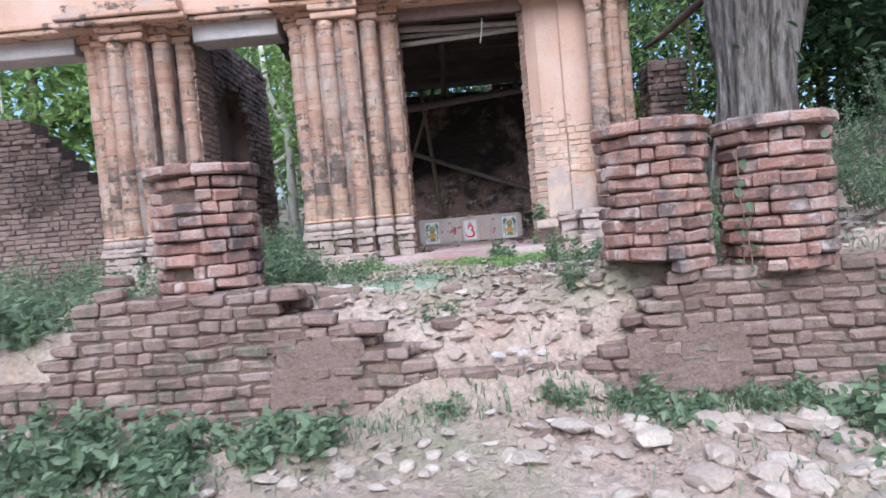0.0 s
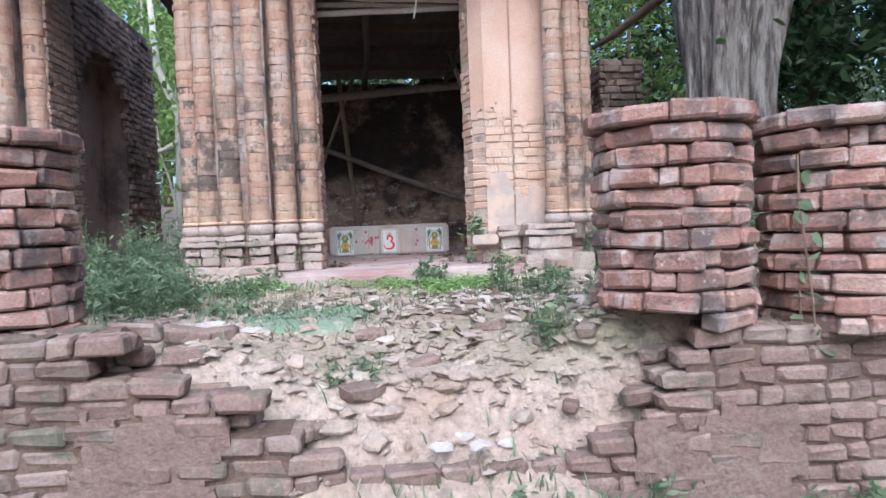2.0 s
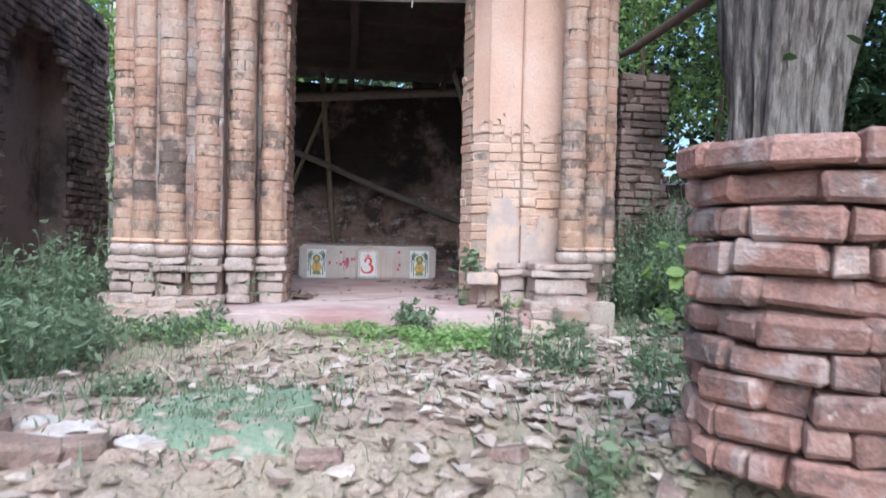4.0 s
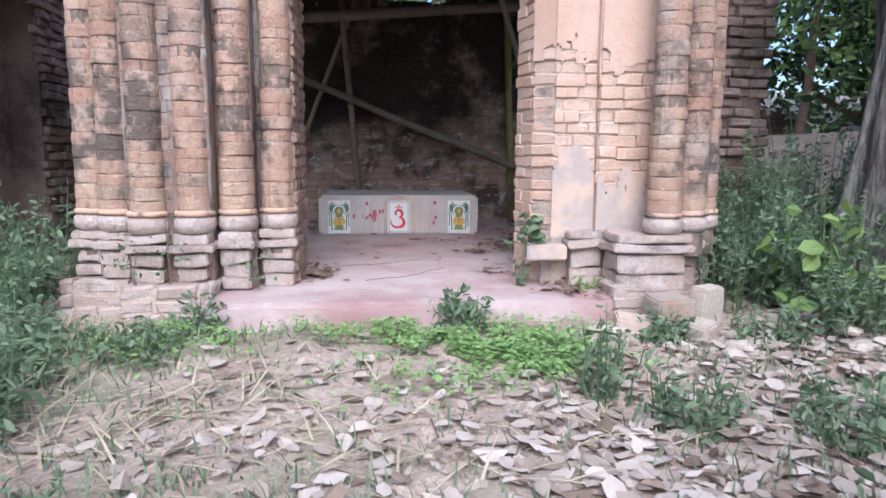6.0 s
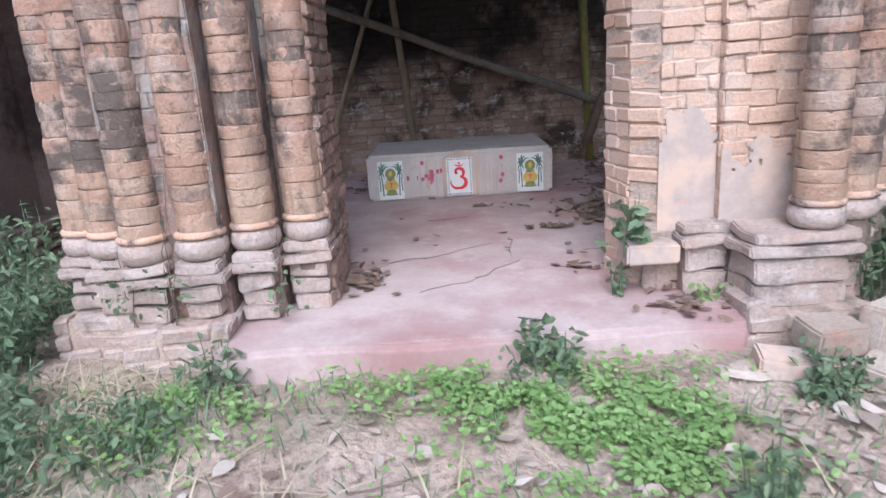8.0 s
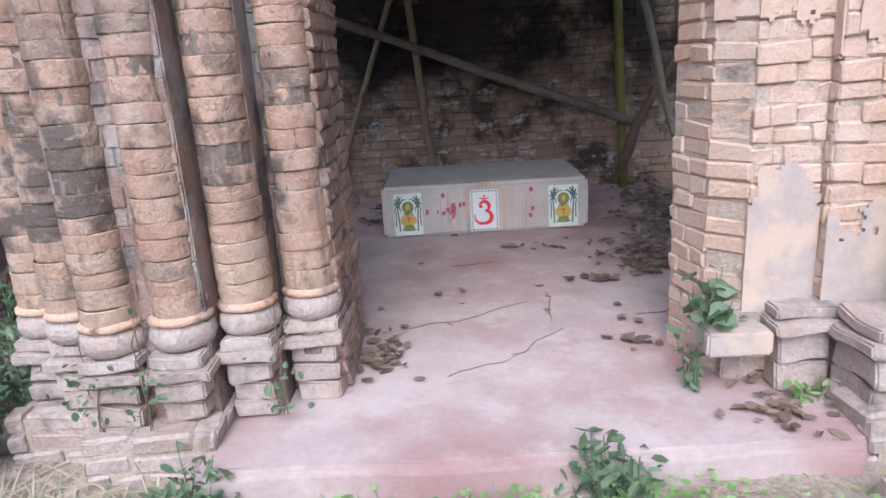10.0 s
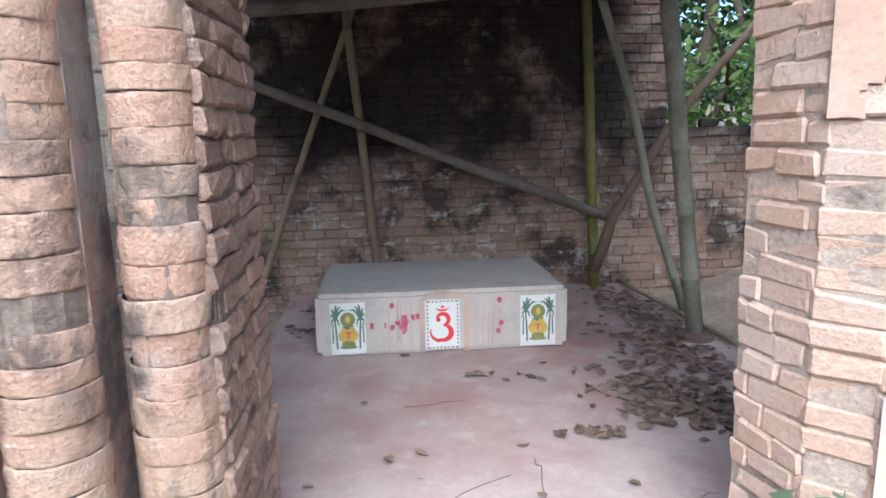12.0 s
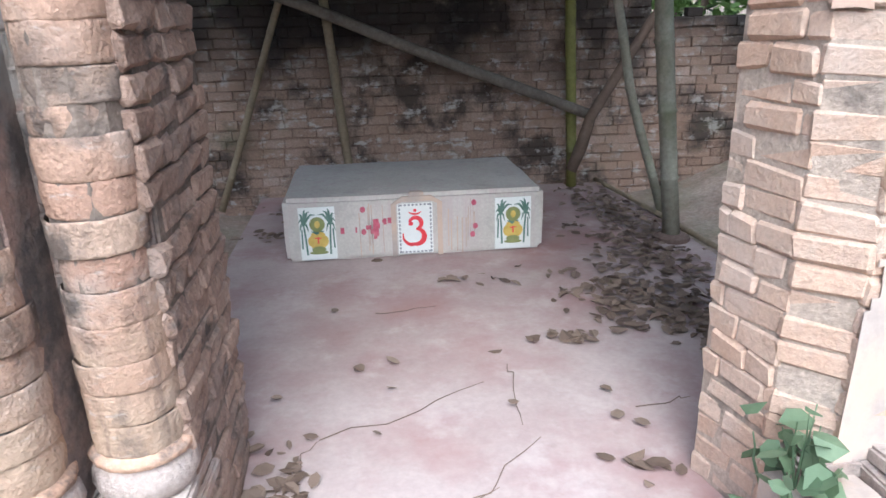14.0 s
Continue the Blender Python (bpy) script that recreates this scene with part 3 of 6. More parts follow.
def boundary_wall(name, x0, x1, label):
    bm = bmesh.new()
    n = int((x1 - x0) / 0.1)
    for i in range(n):
        a, b = x0 + (x1 - x0) * i / n, x0 + (x1 - x0) * (i + 1) / n
        top = min(wall_top(a - 0.05), wall_top((a + b) / 2), wall_top(b + 0.05)) - 0.07
        ya, yb = wall_line(a) + 0.03, wall_line(b) + 0.03
        v = [bm.verts.new(q) for q in ((a, ya, 0.3), (b, yb, 0.3), (b, yb + 0.26, 0.3), (a, ya + 0.26, 0.3),
                                       (a, ya, top), (b, yb, top), (b, yb + 0.26, top), (a, ya + 0.26, top))]
        for f in ((0, 1, 5, 4), (1, 2, 6, 5), (2, 3, 7, 6), (3, 0, 4, 7), (4, 5, 6, 7)):
            bm.faces.new([v[k] for k in f])
    core = tagged(part(name, bm, M_MUD), label, "wall", kind="structure")
    w = x1 - x0
    d = Vector((1, -0.05))
    laid = []
    for row in range(4):
        y_off = row * 0.115
        if row:
            laid += courses(B_WALL, (x0, wall_line(x0) + y_off), d, (-0.05, -1), w, 0.72, 2.0, 0.2, COURSE,
                            lambda u, z: wall_top(x0 + u) - COURSE * 2.7 < z + COURSE < wall_top(x0 + u) + 0.012, 0.12, 0.01, seed=31 + row, tilt=3)
        else:
            laid += courses(B_WALL, (x0, wall_line(x0)), d, (-0.05, -1), w, 0.72, 2.0, 0.2, COURSE,
                            lambda u, z: z + COURSE < wall_top(x0 + u) + 0.012, 0.02, 0.022, depth=0.11, seed=30, tilt=1.6, gap=0.006)
    lay(core, laid)
    return core


wall_l = boundary_wall("wall_boundary_left", -5.2, -0.55, "old broken brick boundary wall with a stepped ruined end")
wall_r = boundary_wall("wall_boundary_right", -0.55, 5.6, "old red brick boundary wall under the round posts")


def ragged(x0, x1, z0, z1, seed, edge=0.09):
    def keep(u, z):
        n = noise.noise(Vector((u * 4, z * 5, seed))) * edge + noise.noise(Vector((u * 17, z * 19, seed))) * edge * 0.35
        return x0 + n < u < x1 + n and z0 + n < z < z1 + n
    return keep


crust("render_patch", (-2.3, wall_line(-2.3) + 0.022), (1, -0.05), (-0.05, -1), 0.8, 0.9, 1.6, 0.035, ragged(0.04, 0.66, 1.0, 1.43, 3, 0.1), 0.02,
      M_RENDER, wall_l, "brown cement render left on the bricks")
crust("render_patch", (-0.1, wall_line(-0.1) + 0.022), (1, -0.05), (-0.05, -1), 1.2, 0.75, 1.5, 0.035, ragged(0.2, 0.95, 0.9, 1.32, 5, 0.12), 0.02,
      M_RENDER, wall_r, "brown cement render left on the bricks")


# ---- round brick posts ----
def round_post(cx, cy, r, z0, z1, label, seed, low=None, holes=()):
    """A round post of worn red bricks; low(angle) gives where its eroded foot begins."""
    rnd = random.Random(seed)
    vs, fs = lathe([(0.03, z0 + 0.06), (r - 0.14, z0 + 0.07), (r - 0.085, z0 + 0.16), (r - 0.085, z1 - 0.05), (r - 0.09, z1 - 0.01)], cx, cy, 24, 0.04)
    core = tagged(solid("brick_post", vs, fs, M_MUD), label, "post", "round brick posts of the boundary")
    laid, z, k = [], z0, 0
    while z + COURSE < z1 - 0.01:
        a = rnd.uniform(0, 6.28)
        ws = []
        while sum(ws) < 2 * math.pi * r / 0.215:
            ws.append(rnd.choice((0.5, 0.6, 0.95, 1.1, 1.15, 1.25)))
        tot = sum(ws)
        for w in ws:
            span = 2 * math.pi * w / tot
            mid = a + span / 2
            a += span
            low_z = low(mid) if low else z0
            if z < low_z or rnd.random() < 0.012 or any(abs(z - hz) < COURSE / 2 and abs((mid - ha + math.pi) % (2 * math.pi) - math.pi) < 0.2 for ha, hz in holes):
                continue
            rr = r - 0.06 - rnd.uniform(0, 0.022) - (rnd.uniform(0.025, 0.045) if rnd.random() < 0.16 else 0)
            m = Matrix.Translation((cx + rr * math.cos(mid), cy + rr * math.sin(mid), z + COURSE / 2 + rnd.uniform(-0.004, 0.004)))
            m = m @ pose(0, 0, 0, rnd.uniform(-2, 2), rnd.uniform(-2, 2), math.degrees(mid) + 90 + rnd.uniform(-2, 2))
            laid.append((rnd.choice(B_DRUM), m @ Matrix.Diagonal(((span * (r - 0.01) - rnd.uniform(0.01, 0.024)) / 0.25, 1, rnd.uniform(0.92, 1.07), 1))))
        z += COURSE
        k += 1
    for i in range(12):
        mid = 2 * math.pi * (i + rnd.uniform(-0.05, 0.05)) / 12 + seed
        rr = r - 0.045
        m = Matrix.Translation((cx + rr * math.cos(mid), cy + rr * math.sin(mid), z + COURSE / 2)) @ pose(0, 0, 0, rnd.uniform(-1, 1), rnd.uniform(-1, 1), math.degrees(mid) + 90)
        laid.append((rnd.choice(B_CAP), m @ Matrix.Diagonal((2 * math.pi * (r + 0.012) / 12 / 0.25 * 0.99, 1, 1.02, 1))))
    lay(core, laid)
    vs, fs = lathe([(r - 0.08, z1 - 0.03), (r - 0.08, z1 + 0.018), (r - 0.16, z1 + 0.026)], cx, cy, 24, 0.03)
    solid("cap_fill", vs, fs, M_RENDER, core)
    return core


round_post(-2.77, 4.56, 0.39, 1.72, 2.69, "round post of worn red brick with a rimmed top", 1, holes=((-1.75, 2.44),))
round_post(0.43, 4.19, 0.37, 1.7, 2.64, "round post of worn red brick with an eroded undercut foot", 4,
           low=lambda a: 1.77 - 0.1 * max(0, min(1, (math.cos(a) + 0.5))) if math.sin(a) < 0.3 else 1.6, holes=((-2.2, 2.5),))
round_post(1.2, 4.08, 0.36, 1.66, 2.63, "round post of worn red brick streaked with lime", 9, holes=((-1.1, 2.48), (-2.0, 1.97)))


# ---- temple floor ----
def make_floor():
    bm = box_bm(-1.98, 1.0, 7.86, 13.3, 1.2, FLOOR, 0.012, 0)
    ob = part("floor", bm, M_SLAB)
    tagged(ob, "faded pink red-oxide cement floor with a rough front edge", "floor", kind="structure")
    edge = part("step_edge", box_bm(-1.97, 0.62, 7.825, 7.9, 1.35, FLOOR - 0.004, 0.03, 14, 0.022, 4), M_SLAB, ob)
    side = part("floor_edge", box_bm(1.003, 1.42, 8.9, 13.3, 1.2, FLOOR - 0.006, 0.01), M_SLAB)
    tagged(side, "worn cement edge of the open hall floor", "floor", kind="structure")


make_floor()


# ---- piers ----
SHAFT_TOP = 4.78
RINGS = []
for i in range(6):
    rr = random.Random(50 + i)
    prof = [(0.965, -0.5), (0.995, -0.475), (1.0, -0.42), (1.0 + rr.uniform(-0.015, 0.025), 0.1), (0.998, 0.42), (0.993, 0.475), (0.965, 0.5)]
    vs, fs = lathe(prof, 0, 0, 18, 0.0)
    vs = [(x * (1 + 0.07 * noise.noise(Vector((x * 2.5, y * 2.5, z * 2 + i * 9)))), y * (1 + 0.07 * noise.noise(Vector((x * 2.5, y * 2.5, z * 2 + i * 9)))), z + 0.07 * noise.noise(Vector((x * 1.7, y * 1.7, i * 5.0)))) for x, y, z in vs]
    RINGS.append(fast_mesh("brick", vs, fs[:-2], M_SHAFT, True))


def half_column(parent, x, y, seed, course=0.082):
    """One slender brick shaft with its ringed foot."""
    rnd = random.Random(seed)
    vs, fs = lathe([(0.108, 2.0), (0.104, 2.6), (0.098, SHAFT_TOP)], x, y, 10)
    shaft = solid("shaft", vs, fs, M_MORTAR, parent)
    z = 2.31
    while z < SHAFT_TOP - 0.02:
        r = 0.116 - 0.009 * smooth(2.3, 3.2, np.float64(z)) + rnd.uniform(-0.004, 0.004)
        if rnd.random() < 0.04:
            r *= 0.93
        course = rnd.choice((0.066, 0.078, 0.084, 0.09, 0.1))
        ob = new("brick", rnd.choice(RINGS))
        ob.matrix_basis = Matrix.Translation((x + rnd.uniform(-0.005, 0.005), y + rnd.uniform(-0.005, 0.005), z + course / 2)) @ pose(0, 0, 0, rnd.uniform(-1, 1), rnd.uniform(-1, 1), rnd.uniform(0, 360)) @ Matrix.Diagonal((r, r, course * rnd.uniform(0.97, 1.03), 1))
        attach(ob, shaft)
        z += course
    f = [(0.108, 2.275), (0.13, 2.282), (0.132, 2.3), (0.116, 2.314)]
    t = [(0.1, 2.165), (0.124, 2.178), (0.138, 2.215), (0.13, 2.255), (0.11, 2.278)]
    n = [(0.094, 4.6), (0.106, 4.62), (0.106, 4.66), (0.094, 4.68), (0.094, 4.72), (0.118, 4.76), (0.118, 4.82)]
    for nm, pr in (("foot_ring", f), ("foot_roll", t), ("neck_ring", n)):
        vs, fs = lathe(pr, x, y, 16, 0.05)
        solid(nm, vs, fs, M_FOOT if nm == "foot_roll" else M_PIER, parent, smooth=True)


def foot_block(parent, x0, x1, yf, yb, seed, mat, z0=1.5, row=0.09):
    """Stepped mouldings and square block under a group of shafts."""
    rows = [(2.108, 2.163, 0.0), (2.05, 2.103, 0.025)]
    n = max(1, round((2.045 - z0) / row))
    rows += [(z0 + (2.045 - z0) * k / n + 0.003, z0 + (2.045 - z0) * (k + 1) / n - 0.004, -0.012) for k in range(n)]
    rnd = random.Random(seed)
    for k, (dz0, dz1, out) in enumerate(rows):
        o = out + rnd.uniform(-0.008, 0.008)
        bm = box_bm(x0 - o + rnd.uniform(-0.006, 0.006), x1 + o + rnd.uniform(-0.006, 0.006), yf - o, yb, dz0, dz1, 0.009, 3, 0.024, seed + k)
        part("foot_moulding" if k < 2 else "foot_brick", bm, mat, parent)


def clustered_pier(name, label):
    """Pier of six slender shafts before a stepped core."""
    p = base(name, -2.2, 8.6, 1.6, label, "pier", "clustered brick piers of the temple front")
    steps = ((-2.9, -2.69, 8.40), (-2.69, -2.48, 8.26), (-2.48, -1.955, 8.06), (-1.955, -1.72, 8.24), (-1.72, -1.47, 8.40))
    bm = bmesh.new()
    prof = []
    for x0, x1, y in steps:
        prof += [(x0, y + 0.115), (x1, y + 0.115)]
    prof += [(-1.47, 9.12), (-2.84, 9.12)]
    lo = [bm.verts.new((x, y, 1.3)) for x, y in prof]
    hi = [bm.verts.new((x, y, 5.0)) for x, y in prof]
    n = len(prof)
    for i in range(n):
        bm.faces.new((lo[i], lo[(i + 1) % n], hi[(i + 1) % n], hi[i]))
    bm.faces.new(hi)
    core = part("core", bm, M_CORE, p)
    laid = []
    for i, (x0, x1, y) in enumerate(steps):
        laid += courses(B_CORE, (x0, y + 0.105), (1, 0), (0, -1), x1 - x0, 2.05, 4.8, 0.17, 0.08, miss=0.005, sink=0.005, depth=0.08, seed=60 + i, tilt=1.0)
    lay(core, laid)
    jamb = part("jamb", box_bm(-1.6, -1.462, 8.53, 9.13, 1.5, 5.0), M_MORTAR, p)
    lay(jamb, courses(B_JAMB, (-1.445, 8.47), (0, 1), (1, 0), 0.68, 1.764, 4.82, 0.2, 0.082, miss=0.006, sink=0.012, seed=70, tilt=1.3, gap=0.004))
    for i, (x, y) in enumerate(((-1.58, 8.49), (-1.83, 8.345), (-2.075, 8.21), (-2.352, 8.18), (-2.595, 8.35), (-2.78, 8.44))):
        half_column(p, x, y, 80 + i)
    for i, (x0, x1, y) in enumerate(((-1.69, -1.46, 8.38), (-1.94, -1.72, 8.22), (-2.19, -1.96, 8.07), (-2.465, -2.23, 8.05), (-2.7, -2.5, 8.23), (-2.89, -2.71, 8.33))):
        foot_block(p, x0, x1, y, y + 0.28, 90 + i * 3, M_FOOT, FLOOR if i < 2 else 1.5)
    pl = part("plinth", box_bm(-2.49, -1.945, 8.0, 8.4, 1.35, 1.845, 0.01), M_LIMEMORTAR, p)
    lay(pl, courses(B_FOOT, (-2.5, 7.985), (1, 0), (0, -1), 0.57, 1.5, 1.85, 0.26, 0.088, miss=0, sink=0.012, seed=77, tilt=1.2)
        + courses(B_FOOT, (-1.93, 7.99), (0, 1), (1, 0), 0.4, 1.5, 1.85, 0.26, 0.088, miss=0, sink=0.01, seed=78, tilt=1.2))
    pl = part("plinth", box_bm(-2.93, -2.51, 8.22, 8.5, 1.35, 1.845, 0.01), M_LIMEMORTAR, p)
    lay(pl, courses(B_FOOT, (-2.95, 8.2), (1, 0), (0, -1), 0.44, 1.5, 1.85, 0.26, 0.088, miss=0, sink=0.012, seed=79, tilt=1.2))
    for i, (x0, x1, y) in enumerate(steps):
        part("capital", box_bm(x0 - 0.03, x1 + 0.03, y - 0.03, y + 0.3, 4.83, 4.91, 0.012, 1, 0.01, i), M_PIER, p)
        part("capital", box_bm(x0 - 0.05, x1 + 0.05, y - 0.06, y + 0.3, 4.925, 5.0, 0.012, 1, 0.01, i + 9), M_PIER, p)
    return p


pier_mid = clustered_pier("clustered_pier", "pier of six slender weathered orange brick shafts on ringed feet")
pier_far = copy_thing(pier_mid, Matrix.Translation((-2.2 - 2.76, 8.6 + 0.12, 1.6)))


def plastered_pier():
    p = base("plastered_pier", 0.75, 8.5, 1.6, "broad pier of pale brick under peeling peach plaster", "pier")
    steps = ((0.335, 0.64, 8.36), (0.64, 1.1, 8.3))
    bm = bmesh.new()
    prof = [(0.229, 8.512)]
    for x0, x1, y in steps:
        prof += [(x0 + 0.014, y + 0.014), (x1 + 0.014, y + 0.014)]
    prof += [(1.114, 8.315), (1.22, 8.315), (1.22, 8.34), (1.4, 8.34), (1.4, 8.45), (1.55, 8.45), (1.55, 9.0), (0.6, 9.0), (0.168, 8.81)]
    lo = [bm.verts.new((x, y, 1.3)) for x, y in prof]
    hi = [bm.verts.new((x, y, 5.1)) for x, y in prof]
    n = len(prof)
    for i in range(n):
        bm.faces.new((lo[i], lo[(i + 1) % n], hi[(i + 1) % n], hi[i]))
    bm.faces.new(hi)
    core = part("core", bm, M_LIMEMORTAR, p)
    laid = []
    for i, (x0, x1, y) in enumerate(steps):
        laid += courses(B_PIER, (x0, y), (1, 0), (0, -1), x1 - x0, 2.08, 4.9, 0.2, 0.083, miss=0.004, sink=0.011, seed=110 + i, tilt=0.8, gap=0.004)
        if i:
            y0 = steps[i - 1][2]
            laid += courses(B_PIER, (x0 - 0.004, y0), (0, -1), (-1, 0), y0 - y - 0.02, 2.08, 4.9, 0.2, 0.083, miss=0.0, sink=0.006, seed=120 + i, tilt=0.8, gap=0.004)
    reveal = courses(B_REVEAL, (0.152, 8.81), (0.065, -0.31), (-0.31, -0.065), 0.315, 1.764, 4.9, 0.2, 0.083, miss=0.012, sink=0.016, seed=130, tilt=1.2, gap=0.004)
    reveal += courses(B_REVEAL, (0.214, 8.505), (0.125, -0.14), (-0.14, -0.125), 0.18, 1.764, 4.9, 0.18, 0.083, miss=0.02, sink=0.02, seed=131, tilt=1.4, gap=0.0)
    lay(core, laid + reveal, 600)
    for i, (x0, x1, y) in enumerate(steps):
        keep_hi = lambda u, z, x0=x0: z > 3.35 + 0.6 * noise.noise(Vector(((u + x0) * 1.8, z * 0.9, 4))) + 0.3 * noise.noise(Vector(((u + x0) * 7, z * 6, 9))) + 0.15 * noise.noise(Vector(((u + x0) * 21, z * 19, 5)))
        crust("plaster", (x0 - 0.002, y - 0.003), (1, 0), (0, -1), x1 - x0, 2.6, 4.95, 0.018, keep_hi, 0.004, M_PLASTER, p, "peach lime plaster with pitted holes", 0.004, i)
        keep_lo = lambda u, z, x0=x0: z < 2.42 + 0.55 * noise.noise(Vector(((u + x0) * 3.1, 2.2, 7))) + 0.2 * noise.noise(Vector(((u + x0) * 9, z * 7, 2))) + 0.12 * noise.noise(Vector(((u + x0) * 24, z * 21, 3)))
        crust("plaster", (x0 - 0.002, y - 0.003), (1, 0), (0, -1), x1 - x0, 2.06, 2.85, 0.018, keep_lo, 0.003, M_LIME, p, "grey lime plaster near the foot", 0.004, i + 5)
    keep_corner = lambda u, z: z > 3.3 + 0.4 * noise.noise(Vector((u * 3, z * 0.9, 6))) + 0.3 * noise.noise(Vector((u * 9, z * 6, 2)))
    crust("plaster", (0.211, 8.503), (0.125, -0.14), (-0.14, -0.125), 0.186, 2.6, 4.95, 0.018, keep_corner, 0.004, M_PLASTER, p, "peach lime plaster round the pier corner", 0.004, 11)
    keep_side = lambda u, z: z > 3.2 + 0.3 * noise.noise(Vector((1.15, z * 0.9, 4))) + 0.1 * noise.noise(Vector((u * 7, z * 6, 9)))
    crust("plaster", (0.637, 8.36), (0, -1), (-1, 0), 0.058, 2.6, 4.95, 0.025, keep_side, 0.009, M_PLASTER, p, "", 0.003, 3)
    for i, (x, y) in enumerate(((1.03, 8.07), (1.27, 8.2), (1.43, 8.36))):
        half_column(p, x, y, 140 + i)
    for i, (x0, x1, y) in enumerate(((0.26, 0.46, 8.37), (0.44, 0.68, 8.23), (0.66, 1.17, 7.93), (1.17, 1.38, 8.2), (1.34, 1.54, 8.36))):
        foot_block(p, x0, x1, y, y + 0.3, 150 + i * 3, M_FOOT, FLOOR if i < 2 else 1.5, 0.15)
    part("foot_stone", box_bm(0.135, 0.41, 8.2, 8.4, 1.965, 2.07, 0.012, 2, 0.01, 4), M_LIME, p, "pale broken foot stone")
    pl = part("plinth", box_bm(0.64, 1.26, 7.85, 8.2, 1.3, 1.79, 0.02, 4, 0.02, 3), M_LIMEMORTAR, p)
    lay(pl, courses(B_FOOT, (0.62, 7.84), (1, 0), (0, -1), 0.66, 1.5, 1.8, 0.26, 0.095, miss=0.1, sink=0.02, seed=177, tilt=2)
        + courses(B_FOOT, (0.625, 8.2), (0, -1), (-1, 0), 0.36, 1.76, 1.85, 0.26, 0.088, miss=0, sink=0.01, seed=178, tilt=1.2))
    part("capital", box_bm(0.16, 0.9, 8.0, 8.5, 4.92, 5.0, 0.015, 2, 0.02, 6), M_PIER, p)
    part("capital", box_bm(0.85, 1.6, 7.95, 8.5, 4.84, 4.95, 0.015, 2, 0.02, 7), M_PIER, p)
    return p


plastered_pier()


# ---- entablature and roof ----
def entablature():
    top = part("wall_front_upper", box_bm(-9.5, 1.6, 8.3, 9.1, 5.13, 6.4, 0, 0), M_PLASTER)
    tagged(top, "peach plastered wall over the temple front", "wall", kind="structure")
    for i, (x0, x1, yy) in enumerate(((-9.5, -5.72, 8.42), (-4.12, -3.0, 8.36), )):
        part("lintel", box_bm(x0, x1, yy, yy + 0.45, 4.78, 5.0, 0.01, 1, 0.006, i), M_LINTEL, top, "pale grey stone lintel")
    for i, (z0, z1, o) in enumerate(((5.0, 5.06, 0.03), (5.065, 5.13, 0.07))):
        part("moulding", box_bm(-9.5, 1.6, 8.22 - o, 9.0, z0, z1, 0.01, 0), M_PIER, top)
    for cx in (-2.2, -4.92):
        for i, (w, z0, z1, y) in enumerate(((0.84, 5.0, 5.07, 8.05), (0.8, 5.075, 5.15, 8.0), (0.74, 5.155, 5.3, 8.1))):
            part("moulding", box_bm(cx - w, cx + w, y - 0.05, 8.3, z0 + 0.002, z1 - 0.003, 0.012, 2, 0.012, i), M_PIER, top)
    panel = part("board", box_bm(-1.42, 0.2, 8.5, 8.6, 4.84, 5.125, 0.006, 1, 0.006, 3), M_RENDER, top, "stained grey-brown board over the doorway")
    for k, (z0, z1, y, r) in enumerate(((4.87, 4.81, 8.98, 0.042), (4.67, 4.75, 9.03, 0.036), (4.79, 4.77, 9.07, 0.03))):
        vs, fs = tube(wander((-1.5, y, z0), (0.3, y, z1), 8, 0.02, k + 3), [r * (1.1 - 0.03 * j) for j in range(9)], 9, 0.2, k)
        tagged(solid("ceiling_beam", vs, fs, M_PALEWOOD, smooth=True), "weathered pale wooden pole across the doorway top", "beam", kind="structure")


entablature()


